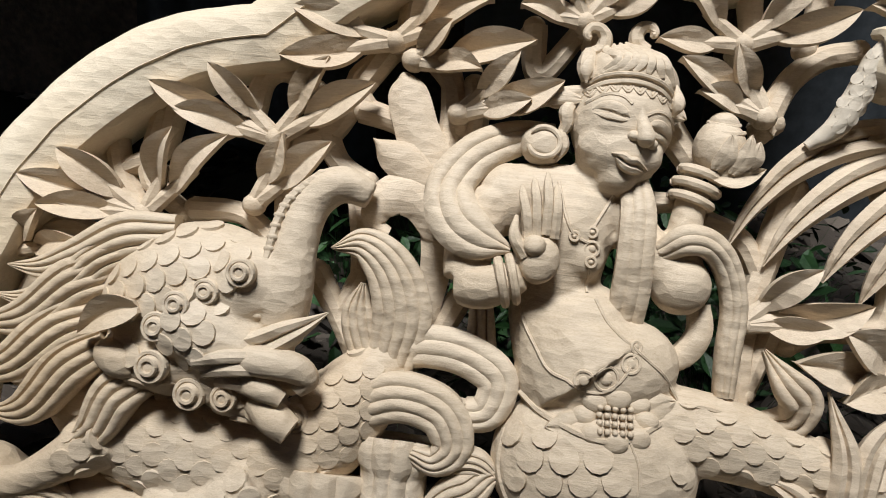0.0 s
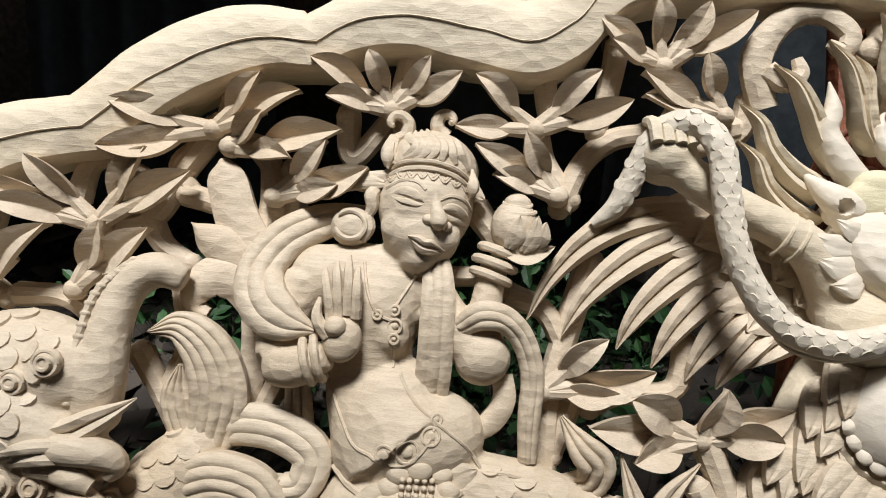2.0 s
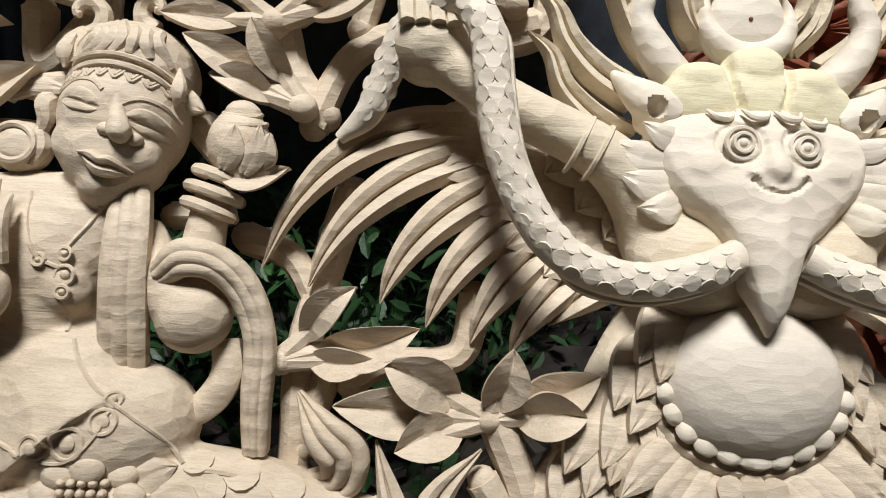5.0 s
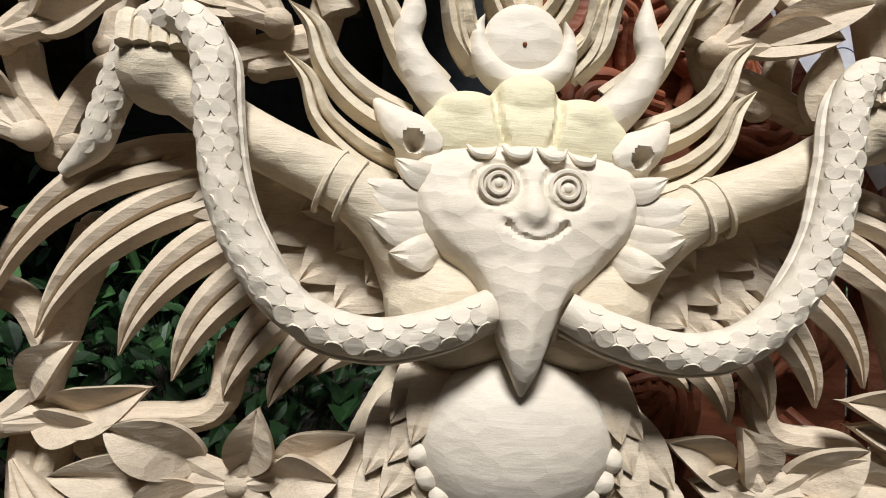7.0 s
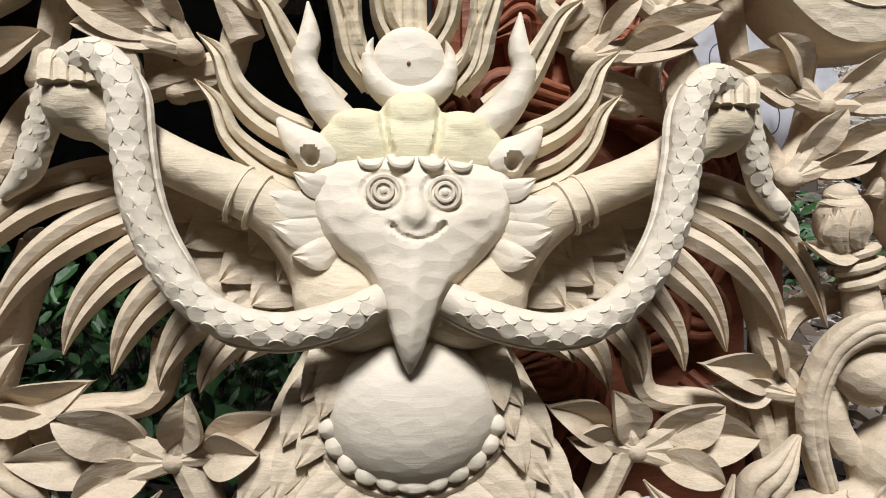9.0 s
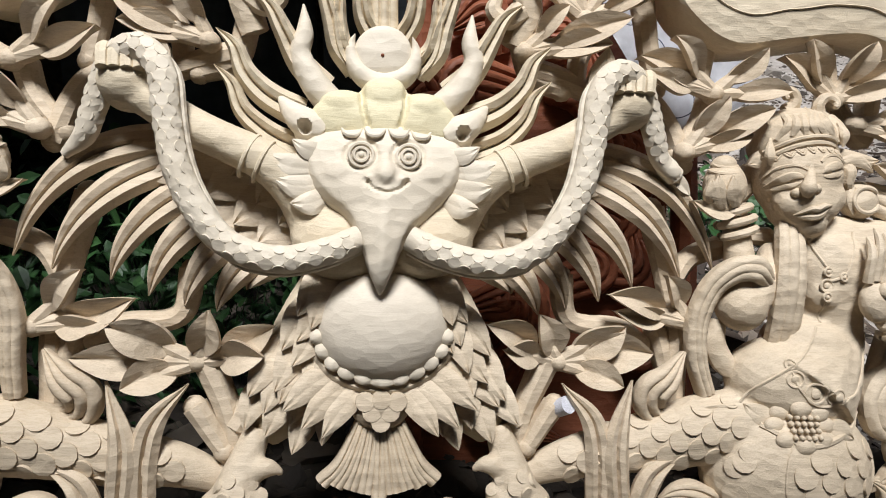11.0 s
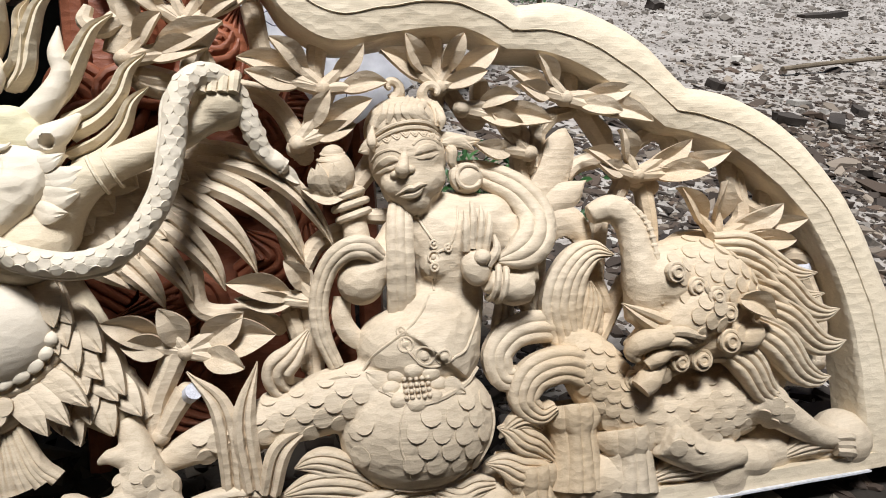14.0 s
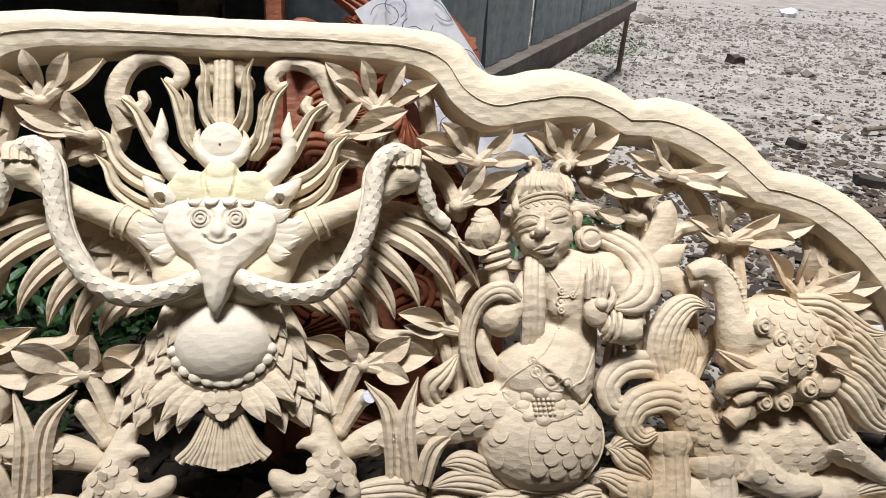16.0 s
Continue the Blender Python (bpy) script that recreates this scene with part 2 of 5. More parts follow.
def fuse(bm, voxel=0.003, smooth=5):
    """Melts overlapping solids into one skin."""
    me = bpy.data.meshes.new("raw")
    bm.to_mesh(me)
    ob = new("raw", me)
    r = ob.modifiers.new("skin", "REMESH")
    r.mode, r.voxel_size = "VOXEL", voxel
    s = ob.modifiers.new("soft", "SMOOTH")
    s.iterations, s.factor = smooth, 0.5
    done = bpy.data.meshes.new_from_object(ob.evaluated_get(bpy.context.evaluated_depsgraph_get()))
    bm.clear()
    bm.from_mesh(done)
    for x in (ob,):
        bpy.data.objects.remove(x)
    bpy.data.meshes.remove(me), bpy.data.meshes.remove(done)
    return bm


def dent(bm, points, r, depth):
    """Presses a rounded groove into a skin along a line (along, up)."""
    path = along(points, 6 * len(points))
    lo, hi = path.min(0) - r, path.max(0) + r
    for v in bm.verts:
        if lo[0] < v.co.x < hi[0] and lo[1] < v.co.z < hi[1] and v.co.y < 0.004:
            near = float(np.hypot(path[:, 0] - v.co.x, path[:, 1] - v.co.z).min())
            if near < r:
                v.co.y += depth * (1 - (near / r) ** 2)
    return bm


def mesh_of(name, bm, mat, sharp=38, wobble=0.0008):
    for v in bm.verts:
        v.co += noise.noise_vector(v.co * 32) * wobble
    bmesh.ops.recalc_face_normals(bm, faces=bm.faces)
    me = bpy.data.meshes.new(name)
    bm.to_mesh(me)
    bm.free()
    me.materials.append(mat)
    me.polygons.foreach_set("use_smooth", [True] * len(me.polygons))
    me.set_sharp_from_angle(angle=radians(sharp))
    return me


def part(name, bm, mat, parent, label="", sharp=38, wobble=0.0008):
    ob = new(name, mesh_of(name, bm, mat, sharp, wobble))
    ob.parent = parent
    return tagged(ob, label)


def cast(tree, u, v):
    """Where a line into the panel at (u, v) meets a skin: place and normal."""
    hit, normal, _, _ = tree.ray_cast(Vector((u, -0.4, v)), Vector((0, 1, 0)))
    return hit, (-normal if normal is not None and normal.y > 0 else normal)


def lie(place, normal, flow, size):
    """A matrix that lays a piece on a skin, its x along flow (along, up)."""
    f = V((flow[0], flow[1], 0))
    x = (f - normal * f.dot(normal)).normalized()
    m = Matrix((x, normal.cross(x), normal)).transposed().to_4x4()
    return Matrix.Translation(place) @ m @ Matrix.Diagonal((size, size, size, 1))


def scale_bm(n=12, proud=1.0):
    """A shallow scale whose free end, towards x, stands proud."""
    bm = bmesh.new()
    mid = bm.verts.new((0.15, 0, 0.17 * proud))
    rim = [bm.verts.new((0.98 * math.cos(a), 0.98 * math.sin(a), proud * (-0.10 + 0.27 * (0.5 + 0.5 * math.cos(a)) ** 0.8))) for a in (2 * math.pi * i / n for i in range(n))]
    low = [bm.verts.new((v.co.x * 1.04, v.co.y * 1.04, -0.3)) for v in rim]
    for i in range(n):
        j = (i + 1) % n
        bm.faces.new((mid, rim[i], rim[j]))
        bm.faces.new((rim[i], low[i], low[j], rim[j]))
    return bm


SCALE = mesh_of("scale", scale_bm(), WOOD, 50, 0)
SCALE_PALE = mesh_of("scale_pale", scale_bm(14, 0.30), WOOD_HEAD, 50, 0)


def stamp(bm, mesh, m):
    """Adds a piece's faces to a bmesh at the matrix m."""
    vs = [bm.verts.new(m @ v.co) for v in mesh.vertices]
    for p in mesh.polygons:
        bm.faces.new([vs[i] for i in p.vertices])


def piece(name, mesh, parent, m):
    ob = new(name, mesh)
    ob.parent, ob.matrix_local = parent, m
    return ob


def scatter_scales(tree, start, end, half, size, put, rows=None, fade=None):
    """Staggered scales on a skin along a line from start to end (along, up), half as wide to each side."""
    a, b = np.array(start, float), np.array(end, float)
    d = b - a
    length = math.hypot(*d)
    d /= length
    side = np.array((-d[1], d[0]))
    for i in range(int(length / (size * 1.45))):
        k = int(half / (size * 1.12))
        for j in range(-k, k + 1):
            off = (j + 0.5 * (i % 2)) * size * 2.25
            if abs(off) > half:
                continue
            p = a + d * (i * size * 1.45) + side * off
            hit, normal = cast(tree, *p)
            if hit is None or normal.y > -0.25 or (fade and not fade(p, hit)):
                continue
            put(lie(hit, normal, d, size * random.uniform(0.9, 1.08)))

# ---- the carved panel ----
panel = tagged(new("carved_panel"), "pale bare wood openwork panel carved with a bird, mermaids and foliage", "wood carving")
panel.matrix_world = PANEL


def rim_half(s):
    """One half of the scalloped frame: rounded outside, a raised line, a hollow slope inside."""
    outer = along([(0, 0.659), (0.15, 0.660), (0.245, 0.657), (0.290, 0.643), (0.318, 0.612), (0.345, 0.600), (0.39, 0.611), (0.44, 0.612), (0.49, 0.598), (0.534, 0.572)], 60)
    outer = np.vstack([outer, along([(0.537, 0.575), (0.577, 0.578), (0.628, 0.567), (0.686, 0.534), (0.738, 0.483)], 30)])
    outer = np.vstack([outer, along([(0.740, 0.482), (0.788, 0.474), (0.84, 0.453), (0.897, 0.412), (0.953, 0.345), (1.000, 0.250), (1.030, 0.155), (1.041, 0.075), (1.038, 0.0)], 60)])
    inner = along([(0, 0.612), (0.15, 0.611), (0.222, 0.604), (0.258, 0.587), (0.280, 0.553), (0.325, 0.526), (0.38, 0.532), (0.44, 0.542), (0.48, 0.538), (0.512, 0.520)], 60)
    inner = np.vstack([inner, along([(0.514, 0.519), (0.56, 0.516), (0.61, 0.497), (0.66, 0.463), (0.700, 0.431)], 30)])
    inner = np.vstack([inner, along([(0.702, 0.430), (0.755, 0.418), (0.80, 0.396), (0.85, 0.358), (0.896, 0.306), (0.932, 0.230), (0.950, 0.160), (0.956, 0.085), (0.958, 0.0)], 60)])
    section = [(0.0, -0.046), (0.0, -0.020), (0.025, -0.006), (0.08, 0.002), (0.18, 0.0080), (0.30, 0.0118), (0.44, 0.0132), (0.56, 0.0125), (0.596, 0.0122), (0.606, 0.0127), (0.618, 0.0110), (0.66, 0.0102), (0.84, 0.0085), (0.95, 0.0060), (0.99, 0.002), (1.0, -0.003), (1.0, -0.046)]
    bm = bmesh.new()
    rings = []
    for o, i in zip(outer, inner):
        rings.append([bm.verts.new(V((s * (o[0] + (i[0] - o[0]) * f), o[1] + (i[1] - o[1]) * f, h))) for f, h in section])
    for a, b in zip(rings, rings[1:]):
        for j in range(len(section)):
            k = (j + 1) % len(section)
            bm.faces.new((a[j], a[k], b[k], b[j]))
    for ring in (rings[0], rings[-1]):
        bm.faces.new(ring)
    return bm


for s in (1, -1):
    part("frame_rim", rim_half(s), WOOD_RIM, panel, "thick rounded scalloped wooden rim with a raised line", 30, 0.0016)


def spray(s, centre, *tips, width=0.0130, out=0.0):
    """A stalk end with its leaves: each a child of the stalk."""
    c = (s * centre[0], centre[1], out - 0.014)
    bm = bmesh.new()
    blob(bm, c, (0.011, 0.010, 0.012), seg=10)
    mids = []
    for t in tips:
        tip = np.array((s * t[0], t[1]))
        d = tip - np.array(c[:2])
        root = np.array(c[:2]) + d * (0.14 if math.hypot(*d) < 0.05 else 0.32)
        mids.append((root, tip, math.hypot(*d)))
        tube(bm, [c, (*root, out - 0.010), (*(root + d * 0.25), out - 0.008)], [0.0085, 0.0065, 0.004], 6, 8)
    stalk = part("leaf_spray", bm, WOOD_LEAF, panel)
    for root, tip, length in mids:
        lb = bmesh.new()
        w = width * min(1.0, 0.45 + length * 5.5) * random.uniform(0.9, 1.1)
        leaf(lb, (*root, out - 0.008), (*tip, out + random.uniform(-0.004, 0.006)), w, random.uniform(-0.09, 0.09), random.uniform(0.008, 0.018), random.uniform(0.35, 0.75), 0.010)
        part("leaf", lb, WOOD_LEAF, stalk)
    return stalk


# foliage of the one half
spray(-1, (0.816, 0.291), (0.924, 0.313), (0.902, 0.288), (0.890, 0.338), (0.785, 0.366), (0.738, 0.364))
spray(-1, (0.706, 0.368), (0.814, 0.403), (0.788, 0.381), (0.763, 0.423), (0.661, 0.439), (0.620, 0.421))
spray(-1, (0.719, 0.309), (0.694, 0.371), (0.651, 0.368))
spray(-1, (0.610, 0.461), (0.704, 0.436), (0.698, 0.477), (0.567, 0.512), (0.528, 0.496))
spray(-1, (0.593, 0.447), (0.490, 0.465), (0.532, 0.437), (0.561, 0.477))
spray(-1, (0.549, 0.405), (0.465, 0.434), (0.490, 0.417), (0.502, 0.455))
spray(-1, (0.452, 0.491), (0.524, 0.527), (0.507, 0.494), (0.474, 0.537), (0.419, 0.536), (0.391, 0.523))
spray(-1, (0.323, 0.483), (0.394, 0.478), (0.380, 0.524), (0.272, 0.533), (0.243, 0.509))
spray(-1, (0.214, 0.549), (0.276, 0.584), (0.264, 0.563), (0.226, 0.603), (0.180, 0.604), (0.140, 0.598))
spray(-1, (0.158, 0.508), (0.235, 0.537), (0.232, 0.518), (0.180, 0.557))
spray(-1, (0.299, 0.425), (0.375, 0.462), (0.358, 0.438), (0.332, 0.476))
spray(-1, (0.301, 0.254), (0.251, 0.305), (0.209, 0.281), (0.235, 0.259))
spray(-1, (0.161, 0.224), (0.261, 0.230), (0.231, 0.259), (0.221, 0.203), (0.149, 0.272), (0.093, 0.258), (0.101, 0.232), width=0.0180)
spray(-1, (0.938, 0.245), (0.856, 0.260), (0.900, 0.284))
# foliage of the other half
spray(1, (0.672, 0.380), (0.604, 0.411), (0.617, 0.393), (0.647, 0.433), (0.738, 0.418), (0.788, 0.402), (0.754, 0.378))
spray(1, (0.775, 0.300), (0.717, 0.363), (0.777, 0.367), (0.857, 0.337), (0.890, 0.317), (0.870, 0.292))
spray(1, (0.588, 0.471), (0.516, 0.498), (0.525, 0.483), (0.552, 0.517), (0.666, 0.479), (0.685, 0.438), (0.644, 0.449))
spray(1, (0.466, 0.461), (0.564, 0.442), (0.524, 0.470), (0.528, 0.440))
spray(1, (0.540, 0.410), (0.472, 0.419), (0.495, 0.452))
spray(1, (0.441, 0.484), (0.377, 0.520), (0.403, 0.536), (0.465, 0.535), (0.505, 0.523), (0.489, 0.496))
spray(1, (0.316, 0.484), (0.232, 0.511), (0.238, 0.498), (0.264, 0.530), (0.359, 0.525), (0.380, 0.484))
spray(1, (0.184, 0.549), (0.119, 0.603), (0.129, 0.580), (0.165, 0.608), (0.219, 0.603), (0.262, 0.583), (0.237, 0.565))
spray(1, (0.128, 0.514), (0.222, 0.544), (0.206, 0.520), (0.165, 0.555))
spray(1, (0.288, 0.427), (0.321, 0.478), (0.363, 0.467), (0.346, 0.443))
spray(1, (0.295, 0.263), (0.208, 0.290), (0.215, 0.274), (0.264, 0.308))
spray(1, (0.165, 0.225), (0.094, 0.261), (0.110, 0.237), (0.144, 0.270), (0.223, 0.260), (0.252, 0.235), (0.221, 0.206), width=0.0180)


def vine(s, *points, r=0.0105, out=-0.032):
    bm = bmesh.new()
    tube(bm, [(s * u, v, out) for u, v in points], [r * 1.15] + [r] * (len(points) - 2) + [r * 0.9], 6 * len(points), 9, 1.1)
    for u, v in (points[0], points[-1]):
        blob(bm, (s * u, v, out), (r, r, r * 1.1), seg=10)
    return part("vine", bm, WOOD_LEAF, panel)


for s in (-1, 1):
    vine(s, (0.866, 0.385), (0.853, 0.328), (0.820, 0.289))
    vine(s, (0.809, 0.392), (0.818, 0.350), (0.853, 0.328))
    vine(s, (0.736, 0.390), (0.728, 0.423), (0.708, 0.432), (0.680, 0.417))
    vine(s, (0.669, 0.383), (0.653, 0.356), (0.625, 0.340))
    vine(s, (0.612, 0.471), (0.640, 0.426), (0.663, 0.383), (0.700, 0.368), r=0.012)
    vine(s, (0.558, 0.374), (0.557, 0.409), (0.565, 0.448), (0.600, 0.460))
    vine(s, (0.637, 0.404), (0.606, 0.396), (0.592, 0.385))
    vine(s, (0.780, 0.300), (0.734, 0.300), (0.700, 0.275))
    vine(s, (0.965, 0.275), (0.939, 0.246), (0.970, 0.228))
    vine(s, (0.939, 0.246), (0.893, 0.272), (0.830, 0.250))
    vine(s, (0.662, 0.257), (0.637, 0.219), (0.615, 0.180))
    vine(s, (0.618, 0.261), (0.637, 0.219))
    vine(s, (0.632, 0.335), (0.623, 0.281), (0.618, 0.200))
    vine(s, (0.530, 0.250), (0.555, 0.199), (0.580, 0.180))
    vine(s, (0.602, 0.520), (0.608, 0.468), (0.644, 0.431), (0.628, 0.401))
    vine(s, (0.550, 0.395), (0.558, 0.432), (0.580, 0.455))
    vine(s, (0.494, 0.490), (0.485, 0.449), (0.455, 0.487))
    vine(s, (0.440, 0.545), (0.447, 0.500), (0.440, 0.470))
    vine(s, (0.320, 0.485), (0.309, 0.457), (0.285, 0.425))
    vine(s, (0.294, 0.417), (0.276, 0.460), (0.252, 0.483), (0.222, 0.492))
    vine(s, (0.250, 0.575), (0.257, 0.527), (0.265, 0.490))
    vine(s, (0.316, 0.540), (0.310, 0.500))
    vine(s, (0.205, 0.555), (0.187, 0.519), (0.184, 0.490))
    vine(s, (0.140, 0.502), (0.172, 0.493), (0.205, 0.480), r=0.012)
    vine(s, (0.334, 0.336), (0.302, 0.324), (0.283, 0.295))
    vine(s, (0.262, 0.372), (0.280, 0.305), (0.290, 0.250), (0.290, 0.180), r=0.012)
    vine(s, (0.386, 0.348), (0.350, 0.350), r=0.009)
    vine(s, (0.269, 0.255), (0.285, 0.196))
    vine(s, (0.172, 0.305), (0.182, 0.263), (0.230, 0.255), (0.255, 0.240))
    vine(s, (0.370, 0.412), (0.345, 0.380), r=0.012)
    vine(s, (0.128, 0.530), (0.138, 0.497), (0.170, 0.484))
    vine(s, (0.156, 0.226), (0.133, 0.169), (0.132, 0.115), r=0.012, out=-0.02)
    vine(s, (0.128, 0.165), (0.106, 0.205), r=0.012, out=-0.02)
    vine(s, (0.163, 0.185), (0.137, 0.145), r=0.010, out=-0.012)
    vine(s, (0.910, 0.250), (0.931, 0.190), (0.926, 0.130))
    vine(s, (0.817, 0.385), (0.825, 0.326), (0.790, 0.295))
    vine(s, (0.540, 0.435), (0.534, 0.400), (0.545, 0.36))
    vine(s, (0.690, 0.372), (0.697, 0.313), (0.69, 0.27))
    # a drooping folded leaf, blades of grass by the fish tail, a tall leafy plant with its curl
    bm = bmesh.new()
    sweep(bm, [(s * u, v, w) for u, v, w in ((0.284, 0.236, 0.0), (0.266, 0.213, 0.008), (0.252, 0.198, 0.004), (0.258, 0.180, -0.006), (0.284, 0.174, -0.014))], [0.002, 0.013, 0.016, 0.014, 0.008], [0.004, 0.007, 0.009, 0.009, 0.007], grooved(3), 26)
    part("folded_leaf", bm, WOOD_LEAF, panel)
    for pts in (((0.222, 0.085, 0.004), (0.217, 0.155, 0.010), (0.233, 0.210, 0.004)), ((0.203, 0.085, 0.0), (0.197, 0.165, 0.006), (0.166, 0.207, 0.002)), ((0.236, 0.080, 0.008), (0.250, 0.122, 0.012), (0.280, 0.140, 0.006))):
        bm = bmesh.new()
        sweep(bm, [(s * u, v, w) for u, v, w in pts], [0.011, 0.0115, 0.0008], [0.011, 0.009, 0.002], FEATHER, 20)
        part("grass_blade", bm, WOOD_LEAF, panel)
    for pts, wide in ((((0.566, 0.200, -0.022), (0.556, 0.262, -0.016), (0.556, 0.310, -0.012), (0.567, 0.352, -0.008), (0.584, 0.388, -0.008), (0.596, 0.420, -0.010), (0.600, 0.434, -0.014)), [0.012, 0.013, 0.017, 0.022, 0.019, 0.017, 0.006]),
                      (((0.556, 0.330, -0.010), (0.580, 0.352, -0.004), (0.602, 0.364, -0.002), (0.618, 0.375, -0.006)), [0.012, 0.018, 0.014, 0.001]),
                      (((0.554, 0.300, -0.010), (0.572, 0.326, -0.004), (0.594, 0.331, -0.002), (0.609, 0.317, -0.002), (0.609, 0.302, -0.004), (0.598, 0.297, -0.006)), [0.013, 0.018, 0.018, 0.014, 0.009, 0.005])):
        bm = bmesh.new()
        sweep(bm, [(s * u - (0.014 if s > 0 else 0.0), v, w - 0.010) for u, v, w in pts], wide, 0.010, grooved(1, 0.15), 26)
        part("plant_frond", bm, WOOD_LEAF, panel)


# ---- the bird in the middle ----


def bird():
    bm = bmesh.new()
    blob(bm, (0, 0.330, -0.015), (0.072, 0.050, 0.040))
    blob(bm, (0.040, 0.335, 0.012), (0.040, 0.034, 0.026), 15)
    blob(bm, (-0.042, 0.333, 0.012), (0.040, 0.034, 0.026), -15)
    blob(bm, (0, 0.385, 0.000), (0.060, 0.045, 0.035))
    for s in (-1, 1):
        tube(bm, [(s * 0.055, 0.345, 0.0), (s * 0.075, 0.378, 0.012), (s * 0.108, 0.402, 0.020), (s * 0.160, 0.425, 0.022), (s * 0.205, 0.452, 0.020)], [0.027, 0.0225, 0.0175, 0.0165, 0.0165], 20, 14)
        blob(bm, (s * 0.215, 0.462, 0.016), (0.027, 0.025, 0.026))
        tube(bm, [(s * 0.03, 0.30, -0.03), (s * 0.06, 0.24, -0.02), (s * 0.085, 0.19, -0.015), (s * 0.105, 0.155, -0.015)], [0.04, 0.042, 0.034, 0.014], 16, 12, 0.6)
    blob(bm, (0, 0.250, -0.018), (0.062, 0.060, 0.03))
    body = part("bird_body", fuse(bm, 0.003, 6), WOOD_ARM, panel, "arms, chest and thighs of the carved bird")

    # head with its beak: broad cheeks that draw in to a hooked point
    bm = bmesh.new()
    face = [(1, -0.2), (0.97, 0.30), (0.86, 0.60), (0.62, 0.76), (0.34, 0.88), (0.10, 0.99), (0, 1.0), (-0.10, 0.99), (-0.34, 0.88), (-0.62, 0.76), (-0.86, 0.60), (-0.97, 0.30), (-1, -0.2), (-0.95, -0.9), (0.95, -0.9)]
    sweep(bm, [(-0.002, 0.428, 0.006), (-0.002, 0.412, 0.012), (-0.002, 0.394, 0.016), (-0.002, 0.376, 0.020), (-0.002, 0.358, 0.026), (-0.003, 0.342, 0.034), (-0.003, 0.326, 0.040), (-0.004, 0.308, 0.044), (-0.004, 0.288, 0.042)], [0.060, 0.072, 0.071, 0.061, 0.043, 0.0250, 0.0165, 0.0100, 0.001], [0.020, 0.029, 0.031, 0.031, 0.029, 0.025, 0.020, 0.013, 0.002], face, 46)
    tube(bm, [(-0.002, 0.412, 0.036), (-0.002, 0.398, 0.042), (-0.002, 0.388, 0.046), (-0.002, 0.380, 0.043)], [0.005, 0.0070, 0.0085, 0.005], 14, 12)
    for s in (-1, 1):
        blob(bm, (-0.001 + s * 0.0135, 0.3845, 0.043), (0.0062, 0.0056, 0.0075))
        blob(bm, (-0.002 + s * 0.034, 0.390, 0.026), (0.024, 0.018, 0.018))
    fuse(bm, 0.0017, 5)
    dent(bm, [(-0.016, 0.382), (-0.011, 0.377), (0.0, 0.3745), (0.011, 0.378), (0.017, 0.384)], 0.0020, 0.0026)
    for s in (-1, 1):
        dent(bm, [(s * 0.016 - 0.001, 0.3825), (s * 0.017 - 0.001, 0.3830)], 0.0034, 0.0022)
        dent(bm, [(s * 0.0195 - 0.002 + 0.0135 * math.cos(a), 0.405 + 0.0125 * math.sin(a)) for a in np.linspace(0, 2 * math.pi, 13)], 0.0026, 0.0022)
    tree = BVHTree.FromBMesh(bm)
    head = part("bird_head", bm, WOOD_HEAD, body, "bleached pale beaked head", 32)
    for s in (-1, 1):
        hit, nrm = cast(tree, s * 0.0195 - 0.002, 0.405)
        bm = bmesh.new()
        blob(bm, (hit.x, hit.z, -hit.y - 0.003), (0.0105, 0.0100, 0.0062), seg=16)
        for r, h in ((0.0098, 0.0016), (0.0058, 0.0015)):
            ring = [(hit.x + r * math.cos(a), hit.z + r * math.sin(a), -hit.y + 0.0012 + (0.0018 if r < 0.008 else 0)) for a in np.linspace(0, 2 * math.pi, 19)]
            tube(bm, ring, h, 30, 6)
        blob(bm, (hit.x, hit.z, -hit.y + 0.001), (0.0034, 0.0034, 0.0034), seg=10)
        part("eye", bm, WOOD_HEAD, head)
        bm = bmesh.new()
        for k in range(2):
            x = s * (0.010 + 0.0195 * k) - 0.001
            tube(bm, [(x - 0.0085, 0.4285, 0.036 - 0.006 * k), (x - 0.004, 0.4225, 0.042 - 0.006 * k), (x + 0.004, 0.4225, 0.042 - 0.006 * k), (x + 0.0085, 0.4285, 0.036 - 0.006 * k)], [0.0008, 0.0022, 0.0022, 0.0008], 14, 8)
        part("brow", bm, WOOD_HEAD, head)
        for u0, v0, u1, v1, w in ((0.050, 0.409, 0.080, 0.4170, 0.0080), (0.054, 0.396, 0.100, 0.4040, 0.0120), (0.054, 0.383, 0.094, 0.3850, 0.0115), (0.050, 0.372, 0.080, 0.3640, 0.0100)):
            bm = bmesh.new()
            leaf(bm, (s * u0, v0, 0.026), (s * u1, v1, 0.026), w, s * -0.14, 0.010, -0.35, 0.013)
            part("cheek_feather", bm, WOOD_HEAD, head)

    # crown: a fluted yellowish plate with eared lobes, a disc in a crescent, and rays
    bm = bmesh.new()
    sweep(bm, [(-0.003, 0.416, 0.010), (-0.003, 0.430, 0.018), (-0.003, 0.446, 0.019), (-0.003, 0.456, 0.014)], [0.058, 0.064, 0.062, 0.048], [0.012, 0.013, 0.012, 0.010], face, 18)
    for u, v, rx, ry in ((-0.037, 0.451, 0.022, 0.013), (-0.003, 0.459, 0.022, 0.018), (0.031, 0.451, 0.022, 0.013)):
        blob(bm, (u, v, 0.017), (rx, ry, 0.013))
    fuse(bm, 0.0018, 3)
